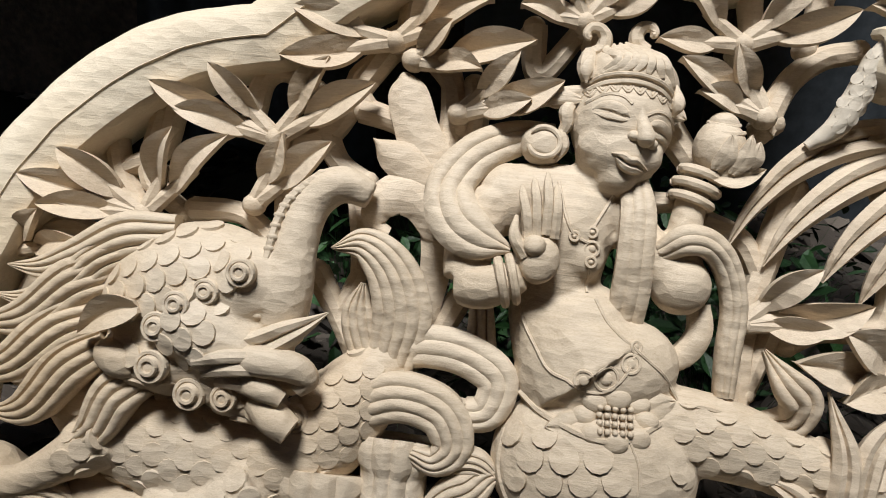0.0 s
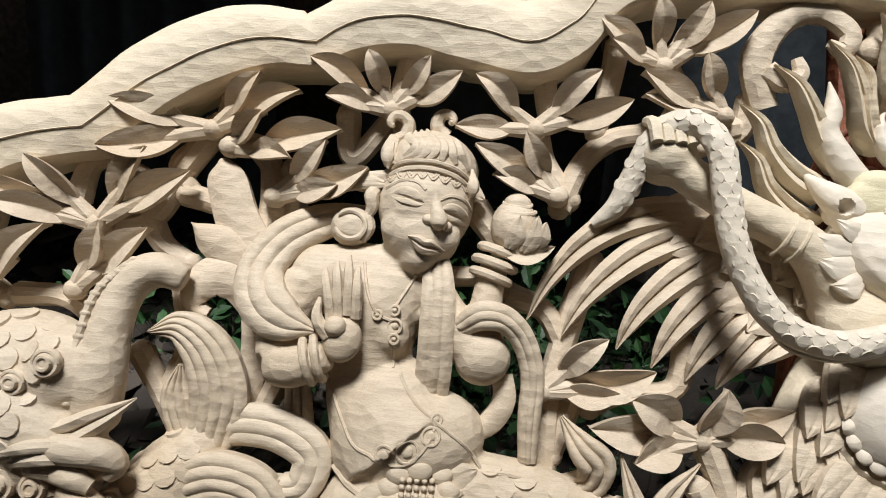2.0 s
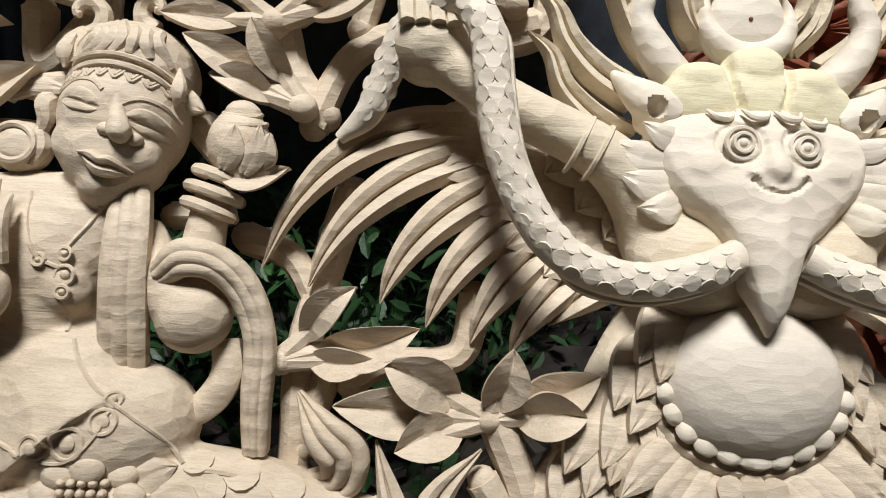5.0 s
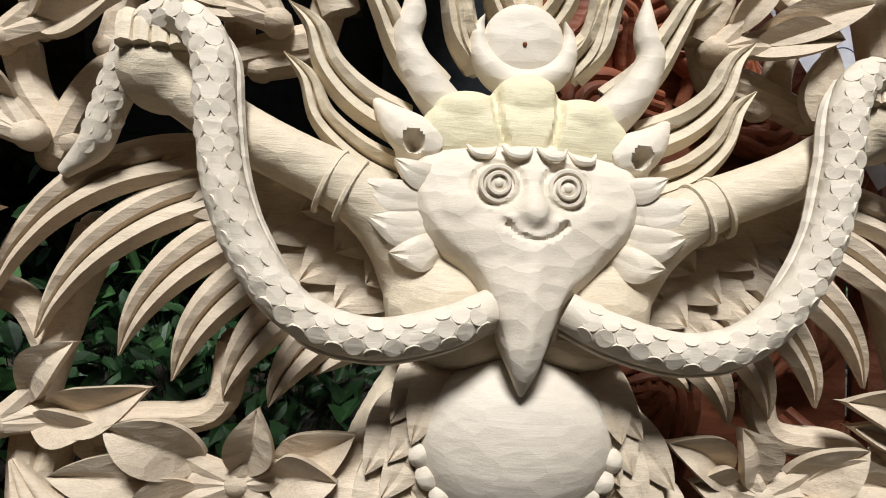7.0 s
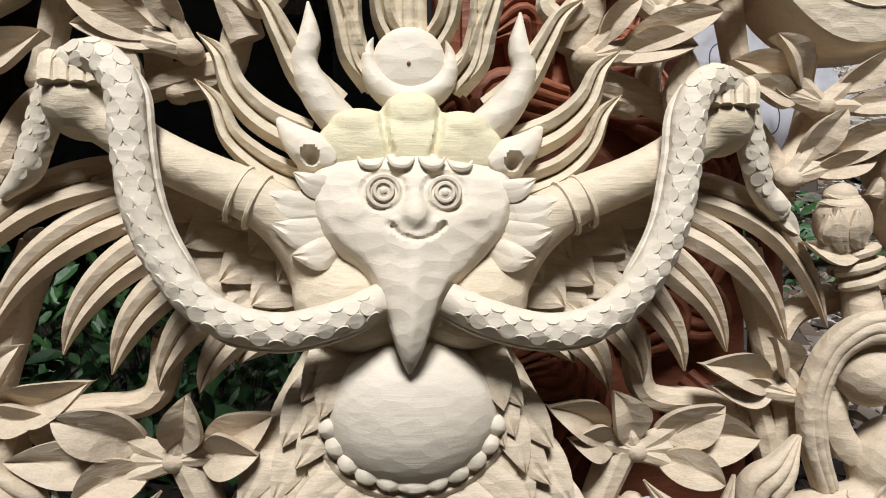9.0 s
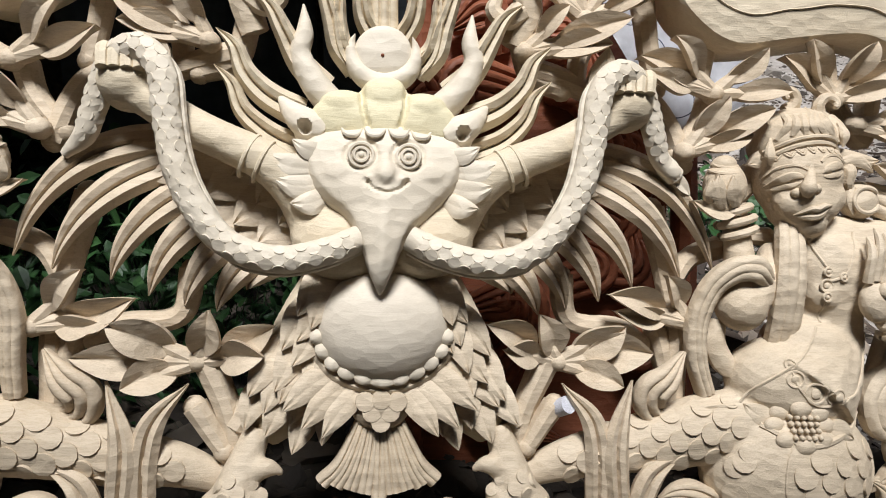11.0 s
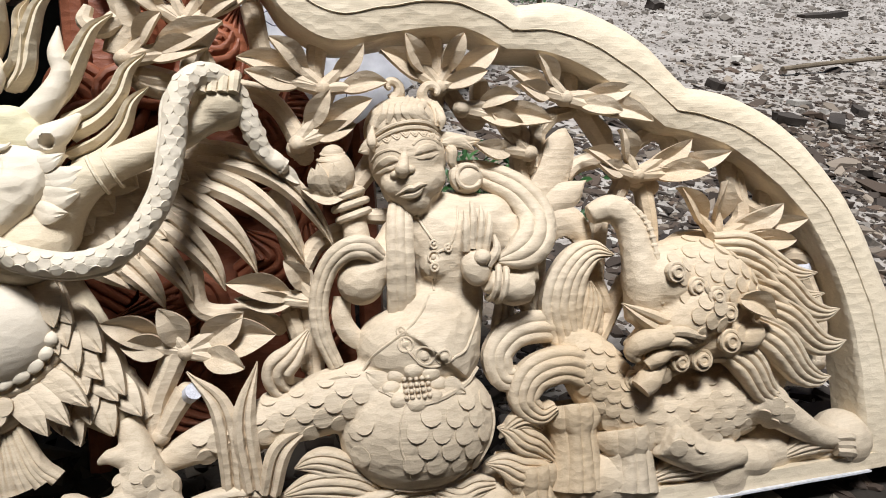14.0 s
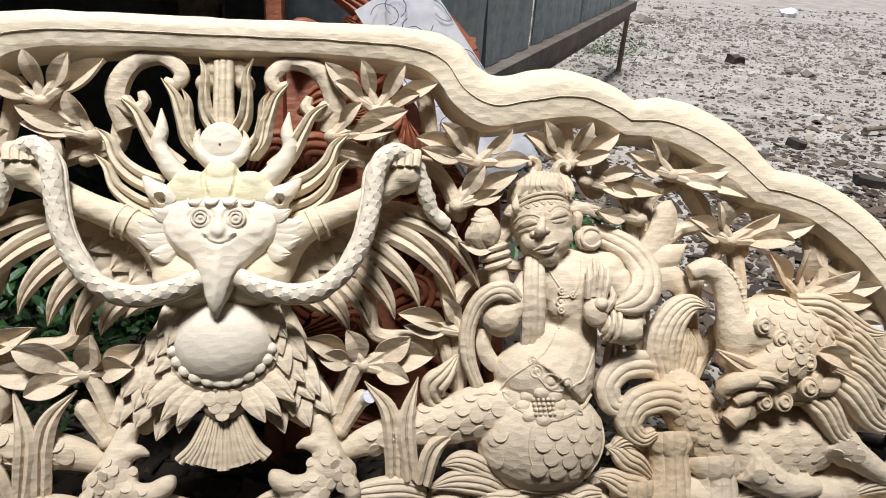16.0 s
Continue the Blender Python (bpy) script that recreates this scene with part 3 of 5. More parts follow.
    for u in (-0.0215, 0.0155):
        dent(bm, [(u * 0.75 - 0.001, 0.432), (u, 0.450), (u * 1.02, 0.470)], 0.0034, 0.0045)
    part("crown_plate", bm, WOOD_CROWN, body, "yellowish fluted brow plate with three lobes")
    for s in (-1, 1):
        bm = bmesh.new()
        tube(bm, [(s * 0.052 - 0.002, 0.428, 0.016), (s * 0.068 - 0.002, 0.434, 0.018), (s * 0.080 - 0.002, 0.444, 0.014), (s * 0.094 - 0.002, 0.461, 0.004)], [0.012, 0.0135, 0.0095, 0.001], 18, 12)
        blob(bm, (s * 0.067 - 0.002, 0.426, 0.012), (0.011, 0.012, 0.012))
        fuse(bm, 0.0016, 3)
        dent(bm, [(s * 0.067 - 0.002, 0.428), (s * 0.068 - 0.002, 0.430)], 0.0058, 0.016)
        part("ear", bm, WOOD_HEAD, body)
        bm = bmesh.new()
        tube(bm, [(s * 0.034, 0.440, 0.002), (s * 0.062, 0.468, 0.008), (s * 0.0765, 0.494, 0.008), (s * 0.073, 0.515, 0.008), (s * 0.075, 0.540, 0.004)], [0.015, 0.0125, 0.0095, 0.0075, 0.001], 24, 12)
        part("crown_horn", bm, WOOD_HEAD, body)
    bm = bmesh.new()
    blob(bm, (-0.004, 0.499, 0.008), (0.0255, 0.0255, 0.0085), seg=36)
    disc = part("crown_disc", bm, WOOD_HEAD, body, "", 60)
    bm = bmesh.new()
    blob(bm, (-0.005, 0.4965, 0.0165), (0.0015, 0.0015, 0.0015), seg=10)
    part("nail_head", bm, RED, disc)
    bm = bmesh.new()
    arc = [(-0.004 + 0.0285 * math.cos(a), 0.502 + 0.0285 * math.sin(a), 0.007) for a in np.linspace(math.radians(152), math.radians(388), 17)]
    sweep(bm, arc, [0.0006 + 0.0100 * math.sin(math.pi * k / 16) ** 0.8 for k in range(17)], [0.003 + 0.009 * math.sin(math.pi * k / 16) for k in range(17)], circle(12), 40)
    part("crown_crescent", bm, WOOD_HEAD, body)
    rays = ((0.012, 0.516, 0.022, 0.560, 0.032, 0.606, 0.0080), (0.028, 0.490, 0.046, 0.530, 0.076, 0.578, 0.0105), (0.056, 0.470, 0.088, 0.518, 0.122, 0.553, 0.0100),
            (0.076, 0.446, 0.119, 0.480, 0.149, 0.516, 0.0110), (0.078, 0.416, 0.121, 0.448, 0.150, 0.484, 0.0095), (0.026, 0.486, 0.040, 0.528, 0.052, 0.566, 0.0075))
    for s in (-1, 1):
        for u0, v0, u1, v1, u2, v2, r in rays:
            bm = bmesh.new()
            sweep(bm, [(s * u0, v0, -0.006), (s * (0.5 * u0 + 0.5 * u1 + 0.005), 0.5 * v0 + 0.5 * v1 - 0.005, 0.002), (s * (u1 + 0.003), v1 - 0.003, 0.006), (s * (0.45 * u1 + 0.55 * u2 - 0.003), 0.45 * v1 + 0.55 * v2, 0.006), (s * u2, v2, 0.002)], [r * 1.3, r * 1.15, r * 0.9, r * 0.6, r * 0.04], [0.013, 0.013, 0.012, 0.009, 0.002], FEATHER, 28)
            part("crown_ray", bm, WOOD_ARM, body)
    bm = bmesh.new()
    sweep(bm, [(-0.004, 0.515, -0.006), (-0.004, 0.560, -0.004), (-0.004, 0.603, -0.006)], [0.013, 0.012, 0.012], 0.010, grooved(3, 0.3), 14)
    part("crown_ray", bm, WOOD_ARM, body)
    bm = bmesh.new()
    for u, v, r in ((-0.028, 0.578, 0.013), (0.020, 0.580, 0.013), (-0.004, 0.596, 0.017), (-0.020, 0.597, 0.012), (0.014, 0.598, 0.012)):
        blob(bm, (u, v, -0.018), (r, r, 0.012), seg=14)
    part("crown_shell", fuse(bm, 0.003, 2), WOOD, body)
    for s in (-1, 1):
        bm = bmesh.new()
        tube(bm, [(s * 0.119, 0.520, -0.02), (s * 0.131, 0.560, -0.015), (s * 0.112, 0.596, -0.010), (s * 0.078, 0.607, -0.010), (s * 0.054, 0.588, -0.006), (s * 0.060, 0.572, -0.004), (s * 0.073, 0.578, -0.004)], [0.013, 0.014, 0.012, 0.010, 0.010, 0.008, 0.004], 34, 9, 0.9)
        tube(bm, [(s * 0.122, 0.550, -0.012), (s * 0.108, 0.540, -0.006), (s * 0.096, 0.548, -0.004), (s * 0.100, 0.562, -0.004)], [0.012, 0.009, 0.008, 0.005], 18, 8)
        part("cloud_scroll", bm, WOOD, body)

    # belly in a scalloped collar
    bm = bmesh.new()
    blob(bm, (0.0, 0.260, 0.010), (0.059, 0.050, 0.033), seg=40)
    part("belly", bm, WOOD_BELLY, body, "smooth round polished belly", 60)
    bm = bmesh.new()
    arc = [(0.062 * math.cos(a), 0.257 + 0.053 * math.sin(a), 0.006) for a in np.linspace(math.radians(158), math.radians(382), 15)]
    sweep(bm, arc, 0.0068, 0.013, circle(12), 44)
    part("collar_band", bm, WOOD, body)
    for k in range(11):
        a = math.radians(190 + 16 * k)
        half = 0.0080 if k != 5 else 0.0115
        bm = bmesh.new()
        sweep(bm, [(0.0570 * math.cos(a + e * half / 0.05), 0.2590 + 0.0455 * math.sin(a + e * half / 0.05), 0.0235 - 0.002 * abs(e)) for e in (-1, -0.6, 0, 0.6, 1)], [0.0010, 0.0046, 0.0056, 0.0046, 0.0010], [0.001, 0.0022, 0.0026, 0.0022, 0.001], circle(8), 14)
        part("collar_scallop", bm, WOOD_HEAD, body)

    # feathered thighs, tail fan, medallion, feet
    for s in (-1, 1):
        head_end, foot_end = np.array((0.046, 0.296)), np.array((0.102, 0.150))
        axis = (foot_end - head_end) / math.hypot(*(foot_end - head_end))
        cross = np.array((-axis[1], axis[0]))
        for row in range(6, -1, -1):
            f = row / 6
            for k in (-1.0, 0.0, 1.0) if row % 2 == 0 else (-1.5, -0.5, 0.5):
                root = head_end + (foot_end - head_end) * (0.70 * f - 0.10) + cross * k * (0.006 + 0.0125 * min(1.0, 1.7 * f))
                root = root + np.array((random.uniform(-0.003, 0.003), random.uniform(-0.006, 0.006)))
                way = axis + cross * (k * 0.16 + random.uniform(-0.10, 0.10))
                tip = root + way / math.hypot(*way) * random.uniform(0.050, 0.062)
                out = 0.010 - 0.014 * f - 0.004 * abs(k)
                bm = bmesh.new()
                leaf(bm, (s * root[0], root[1], out), (s * tip[0], tip[1], out + 0.010), 0.0130, random.uniform(-0.08, 0.08), 0.008, -0.20, 0.012)
                part("thigh_feather", bm, WOOD, body)
        for u0, v0, u1, v1 in ((0.016, 0.208, 0.050, 0.166), (0.026, 0.214, 0.068, 0.172), (0.038, 0.222, 0.084, 0.188)):
            bm = bmesh.new()
            leaf(bm, (s * u0, v0, 0.012), (s * u1, v1, 0.022), 0.0115, s * 0.05, 0.008, -0.32, 0.009)
            part("thigh_feather", bm, WOOD, body)
    bm = bmesh.new()
    blob(bm, (0.0, 0.187, 0.006), (0.026, 0.020, 0.016))
    medal = part("tail_medallion", bm, WOOD, body)
    for du, dv in ((-0.014, 0.008), (0, 0.010), (0.014, 0.008), (-0.008, -0.001), (0.008, -0.001), (0, -0.010)):
        piece("scale", SCALE, medal, lie(V((du, 0.187 + dv, 0.021)), Vector((0, -1, 0)), (0, -1), 0.0085))
    for k in range(9):
        a = (k - 4) / 4
        bm = bmesh.new()
        sweep(bm, [(a * 0.015, 0.180, 0.002), (a * 0.034, 0.140, 0.008), (a * 0.050, 0.110 + 0.012 * abs(a), 0.012 - 0.004 * abs(a))], [0.004, 0.0062, 0.0072], [0.006, 0.008, 0.006], grooved(2, 0.3), 12)
        part("tail_feather", bm, WOOD, body)
    for s in (-1, 1):
        bm = bmesh.new()
        tube(bm, [(s * 0.108, 0.165, -0.01), (s * 0.118, 0.135, 0.000), (s * 0.126, 0.108, 0.006)], [0.012, 0.016, 0.021], 14, 10)
        blob(bm, (s * 0.126, 0.103, 0.006), (0.031, 0.020, 0.018), -12 * s)
        for toe, r in ((((0.118, 0.100, 0.010), (0.096, 0.090, 0.016), (0.074, 0.090, 0.018), (0.062, 0.100, 0.016), (0.062, 0.108, 0.014)), [0.014, 0.0125, 0.0130, 0.0120, 0.007]),
                       (((0.122, 0.092, 0.012), (0.104, 0.074, 0.018), (0.082, 0.066, 0.020), (0.064, 0.072, 0.016)), [0.013, 0.012, 0.012, 0.006]),
                       (((0.140, 0.094, 0.010), (0.150, 0.076, 0.014), (0.144, 0.060, 0.014)), [0.013, 0.011, 0.005]),
                       (((0.114, 0.126, 0.004), (0.098, 0.136, 0.008), (0.082, 0.130, 0.006)), [0.009, 0.009, 0.002])):
            tube(bm, [(s * u, v, w) for u, v, w in toe], r, 18, 10)
        foot_bm = fuse(bm, 0.0028, 3)
        tree = BVHTree.FromBMesh(foot_bm)
        foot = part("claw_foot", foot_bm, WOOD, body)
        scatter_scales(tree, (s * 0.160, 0.112), (s * 0.068, 0.092), 0.026, 0.0066, lambda m: piece("scale", SCALE, foot, m))

    # wings
    tips = ((0.318, 0.315, 0.268, 0.390, 0.190, 0.420), (0.286, 0.304, 0.248, 0.362, 0.185, 0.400), (0.238, 0.296, 0.210, 0.345, 0.155, 0.385), (0.206, 0.282, 0.184, 0.326, 0.140, 0.368),
            (0.175, 0.273, 0.156, 0.312, 0.118, 0.350), (0.148, 0.268, 0.130, 0.302, 0.095, 0.335), (0.122, 0.288, 0.105, 0.308, 0.072, 0.328))
    for s in (-1, 1):
        bm = bmesh.new()
        blob(bm, (s * 0.130, 0.370, -0.035), (0.075, 0.048, 0.016), s * 20)
        wing = part("wing", bm, WOOD, body, "wing of long carved feathers")
        for k, (u2, v2, u1, v1, u0, v0) in enumerate(tips):
            bm = bmesh.new()
            w0 = -0.014 - 0.0015 * k
            mid = 2 * np.array((u1, v1)) - 0.5 * np.array((u0 + u2, v0 + v2))
            bow = [(1 - t) ** 2 * np.array((u0, v0)) + 2 * t * (1 - t) * mid + t * t * np.array((u2, v2)) for t in np.linspace(0, 1, 7)]
            sweep(bm, [(s * p[0], p[1], w0 + 0.010 * math.sin(math.pi * i / 6)) for i, p in enumerate(bow)], [0.0145, 0.0155, 0.015, 0.013, 0.010, 0.006, 0.0006], [0.010, 0.010, 0.010, 0.010, 0.008, 0.006, 0.002], FEATHER, 26)
            part("feather", bm, WOOD_LEAF, wing)
        for row, feathers in enumerate((((0.160, 0.418, 0.222, 0.410), (0.140, 0.402, 0.204, 0.384), (0.120, 0.384, 0.180, 0.360), (0.104, 0.366, 0.156, 0.338), (0.084, 0.350, 0.130, 0.320)),
                                        ((0.128, 0.412, 0.180, 0.392), (0.108, 0.396, 0.156, 0.370), (0.090, 0.376, 0.132, 0.346), (0.074, 0.358, 0.110, 0.330)),
                                        ((0.098, 0.404, 0.134, 0.388), (0.080, 0.388, 0.112, 0.364), (0.064, 0.370, 0.092, 0.346)))):
            for u, v, tu, tv in feathers:
                bm = bmesh.new()
                leaf(bm, (s * u, v, -0.015 + 0.004 * row), (s * tu, tv, -0.008 + 0.004 * row), 0.0200, s * 0.05, 0.004, -0.16, 0.006)
                part("covert_feather", bm, WOOD_LEAF, wing)
        # bracelet and fingers
        for d in (0.0, 0.012):
            bm = bmesh.new()
            c = np.array((0.104 + d, 0.3985 + d * 0.42))
            tube(bm, [(s * (c[0] - 0.0080 * math.sin(a)), c[1] + 0.0168 * math.sin(a), 0.019 + 0.0180 * math.cos(a)) for a in np.linspace(-1.9, 1.9, 15)], 0.0019, 22, 6)
            part("bracelet", bm, WOOD_ARM, body)
        for k in range(4):
            bm = bmesh.new()
            u = 0.200 + 0.0095 * k
            tube(bm, [(s * u, 0.468, 0.040), (s * (u + 0.002), 0.484, 0.034), (s * (u + 0.003), 0.490, 0.016)], [0.0052, 0.0058, 0.005], 10, 8)
            part("finger", bm, WOOD_ARM, body)
        bm = bmesh.new()
        leaf(bm, (s * 0.200, 0.470, -0.005), (s * 0.205, 0.520, -0.002), 0.014, 0, 0.004, -0.4, 0.010)
        part("wrist_plume", bm, WOOD, body)
    return body


bird()


def snake(s):
    """A scaled snake: from the beak, hanging in a bow, up over the fist and down outside."""
    mouth = [(0.020, 0.337, 0.040), (0.046, 0.325, 0.048), (0.086, 0.317, 0.050), (0.123, 0.327, 0.050), (0.149, 0.353, 0.050), (0.166, 0.387, 0.050), (0.175, 0.428, 0.050), (0.180, 0.462, 0.048), (0.193, 0.482, 0.042), (0.212, 0.486, 0.034)]
    rest = [(0.230, 0.470, 0.024), (0.243, 0.438, 0.016), (0.252, 0.417, 0.010), (0.270, 0.401, 0.004)]
    pts = [(s * u, v, w) for u, v, w in mouth + rest]
    rad = [0.0108, 0.0115, 0.0118, 0.0118, 0.0118, 0.0118, 0.0116, 0.0115, 0.0112, 0.011, 0.0105, 0.010, 0.009, 0.010 if s > 0 else 0.004]
    bm = bmesh.new()
    tube(bm, pts, rad, 110, 14, 0.9)
    if s > 0:
        blob(bm, (0.262, 0.408, 0.006), (0.017, 0.010, 0.010), -42, 14)
        leaf(bm, (0.268, 0.404, 0.004), (0.286, 0.384, 0.002), 0.006, 0, 0.002, 0.2, 0.005)
    bm.normal_update()
    tree = BVHTree.FromBMesh(bm)
    body = part("snake", bm, WOOD_HEAD, panel, "long scaled snake hanging from the beak", 60)
    path = along(pts, 200)
    step = np.r_[0, np.cumsum(np.linalg.norm(np.diff(path[:, :2], axis=0), axis=1))]
    for i, d in enumerate(np.arange(0.012, step[-1] - 0.02, 0.0094)):
        p = np.array([np.interp(d, step, path[:, k]) for k in range(3)])
        q = np.array([np.interp(d + 0.004, step, path[:, k]) for k in range(3)])
        f = (q - p)[:2]
        f /= max(1e-9, math.hypot(*f))
        side = np.array((-f[1], f[0]))
        for off in ((-0.0046, 0.0046) if i % 2 else (-0.0082, 0.0, 0.0082)):
            hit, nrm = cast(tree, *(p[:2] + side * off))
            if hit is not None and nrm.y < -0.3:
                piece("scale", SCALE_PALE, body, lie(hit, nrm, f, 0.0051))
    bm = bmesh.new()
    tube(bm, [(u + 0, v - 0.0105 if i < 4 else v, w - 0.006) if i < 4 else (u - s * -0.0105 * 0 - s * 0.0 + s * -0.011, v - 0.002, w - 0.005) for i, (u, v, w) in enumerate(pts[:9])], 0.0042, 60, 8)
    part("belly_edge", bm, WOOD_HEAD, body)


for s in (-1, 1):
    snake(s)


# ---- the two mermaid carvings ----
def mermaid(s, d):
    """One carved figure with a scaled tail: one mesh. d: how much farther from the middle it sits."""
    def P(u, v, w):
        return (s * (u + d), v, w)
    bm = bmesh.new()
    # trunk, belly, coiled tail
    tube(bm, [P(0.424, 0.345, -0.016), P(0.436, 0.318, -0.014), P(0.438, 0.285, -0.016), P(0.441, 0.254, -0.018), P(0.424, 0.225, -0.012), P(0.404, 0.200, -0.008)], [0.036, 0.044, 0.038, 0.036, 0.050, 0.060], 22, 16, 0.85)
    blob(bm, P(0.399, 0.204, -0.008), (0.068, 0.046, 0.042), -13 * s, 26)
    blob(bm, P(0.418, 0.234, -0.014), (0.048, 0.040, 0.040), -20 * s, 24)
    blob(bm, P(0.393, 0.125, -0.008), (0.085, 0.070, 0.052), seg=30)
    tube(bm, [P(0.350, 0.166, -0.008), (s * 0.305, 0.160, -0.008), (s * 0.262, 0.150, -0.010), (s * 0.215, 0.141, -0.012), (s * 0.172, 0.131, -0.014), (s * 0.132, 0.116, -0.016)], [0.036, 0.034, 0.029, 0.024, 0.019, 0.012], 28, 16, 0.8)
    blob(bm, P(0.454, 0.293, 0.004), (0.018, 0.019, 0.017))
    blob(bm, P(0.421, 0.294, 0.004), (0.018, 0.019, 0.017))
    # shoulders and arms
    tube(bm, [P(0.388, 0.334, -0.014), P(0.435, 0.345, -0.014), P(0.484, 0.341, -0.010)], [0.022, 0.026, 0.026], 12, 12)
    blob(bm, P(0.487, 0.336, -0.008), (0.029, 0.031, 0.026))
    tube(bm, [P(0.497, 0.332, -0.004), P(0.512, 0.298, 0.004), P(0.513, 0.266, 0.012)], [0.024, 0.021, 0.0195], 12, 12)
    tube(bm, [P(0.514, 0.263, 0.012), P(0.494, 0.263, 0.022), P(0.468, 0.274, 0.028)], [0.0195, 0.018, 0.0125], 12, 12)
    tube(bm, [P(0.388, 0.330, -0.012), P(0.370, 0.308, -0.004), P(0.352, 0.290, -0.002)], [0.020, 0.019, 0.021], 12, 12)
    blob(bm, P(0.341, 0.281, 0.000), (0.025, 0.025, 0.024))
    tube(bm, [P(0.341, 0.296, 0.000), P(0.340, 0.330, -0.004), P(0.335, 0.366, -0.004)], [0.017, 0.014, 0.0125], 12, 12)
    # neck and head: full cheeks, a small chin, a domed cap
    tube(bm, [P(0.420, 0.338, -0.014), P(0.408, 0.368, -0.010)], [0.024, 0.022], 6, 12)
    blob(bm, P(0.400, 0.407, -0.008), (0.042, 0.044, 0.040), 10 * s, 30)
    blob(bm, P(0.402, 0.382, -0.002), (0.0345, 0.030, 0.034), 12 * s, 24)
    blob(bm, P(0.402, 0.361, 0.008), (0.017, 0.015, 0.018))
    blob(bm, P(0.419, 0.386, 0.012), (0.017, 0.017, 0.014))
    blob(bm, P(0.382, 0.380, 0.010), (0.015, 0.016, 0.014))
    blob(bm, P(0.396, 0.440, -0.012), (0.041, 0.034, 0.038), 8 * s, 26)
    fuse(bm, 0.0022, 6)
    tree = BVHTree.FromBMesh(bm)

    def on(u, v, lift=0.0):
        hit, _ = cast(tree, *P(u, v, 0)[:2])
        return (s * (u + d), v, (-hit.y if hit is not None else 0.0) + lift)

    def line(points, r, lift=0.0, n=20, seg=6):
        tube(bm, [on(u, v, lift) for u, v in along(points, 11)], r, n, seg)

    # face: arched brows, lowered lids, broad nose, full lips
    for u, v, k in ((0.4125, 0.4085, 1.0), (0.372, 0.3975, 0.85)):
        sweep(bm, [on(u + x * k, v + y, 0.0) for x, y in ((0.0150, 0.0030), (0.008, 0.0052), (0.0, 0.0042), (-0.008, 0.0005), (-0.013, -0.0035))], [0.0005, 0.0036, 0.0046, 0.0036, 0.0005], [0.0005, 0.0020, 0.0028, 0.0020, 0.0005], circle(8), 18)
        sweep(bm, [on(u + x * k, v + y, 0.0) for x, y in ((0.0140, 0.0000), (0.006, -0.0030), (0.0, -0.0042), (-0.007, -0.0058), (-0.012, -0.0060))], [0.0004, 0.0022, 0.0026, 0.0020, 0.0004], [0.0004, 0.0014, 0.0018, 0.0014, 0.0004], circle(8), 18)
        line([(u + 0.020 * k, v + 0.0090), (u + 0.006, v + 0.0150), (u - 0.006, v + 0.0135), (u - 0.014 * k, v + 0.007)], 0.0019, -0.0006)
    tube(bm, [on(0.391, 0.413, -0.004), on(0.3895, 0.405, -0.002), on(0.3875, 0.397, 0.002), on(0.386, 0.3905, 0.0045), on(0.3865, 0.3865, 0.0)], [0.0040, 0.0046, 0.0062, 0.0078, 0.0050], 14, 12)
    for e in (-1, 1):
        blob(bm, on(0.3872 + 0.0074 * e, 0.3893 + 0.0020 * e, 0.0), (0.0056, 0.0044, 0.0055), seg=10)
    sweep(bm, [on(u, v, 0.0) for u, v in ((0.4105, 0.3765), (0.402, 0.3755), (0.3965, 0.3725), (0.391, 0.3725), (0.380, 0.3675))], [0.0005, 0.0030, 0.0034, 0.0030, 0.0005], [0.001, 0.0040, 0.0048, 0.0040, 0.001], circle(8), 18)
    sweep(bm, [on(u, v, 0.0) for u, v in ((0.4075, 0.3735), (0.4015, 0.3685), (0.3965, 0.3665), (0.391, 0.3660), (0.383, 0.3655))], [0.0005, 0.0036, 0.0042, 0.0036, 0.0005], [0.001, 0.0040, 0.0048, 0.0040, 0.001], circle(8), 18)
    # ear, thick coiled ring, swept lock
    tube(bm, [P(0.441, 0.420, 0.000), P(0.446, 0.412, 0.006), P(0.445, 0.402, 0.006), P(0.448, 0.394, 0.004)], [0.004, 0.0065, 0.0055, 0.004], 14, 8)
    blob(bm, P(0.462, 0.383, -0.002), (0.0185, 0.0175, 0.0150), seg=22)
    tube(bm, [P(0.462 + 0.0130 * math.cos(a), 0.384 + 0.0120 * math.sin(a), 0.0095) for a in np.linspace(0.6, 6.0, 15)], [0.0012] + [0.0026] * 13 + [0.0012], 30, 8)
    tube(bm, [P(0.450, 0.396, 0.004), P(0.447, 0.383, 0.004), P(0.452, 0.371, 0.004)], [0.005, 0.006, 0.003], 12, 8)
    leaf(bm, P(0.430, 0.430, 0.006), P(0.480, 0.424, -0.002), 0.0085, -0.10 * s, 0.006, -0.4, 0.007)
    leaf(bm, P(0.436, 0.422, 0.008), P(0.472, 0.412, 0.002), 0.0060, 0.12 * s, 0.005, -0.4, 0.006)
    # cap: two bands over a scalloped fringe, flame-like swirls, curled horns, a drop by the ear
    for lift_v, r in ((0.0, 0.0024), (0.0062, 0.0020)):
        line([(0.438, 0.4265 + lift_v), (0.420, 0.4335 + lift_v), (0.398, 0.4345 + lift_v), (0.376, 0.4300 + lift_v), (0.360, 0.4215 + lift_v)], r, 0.0004, 30)
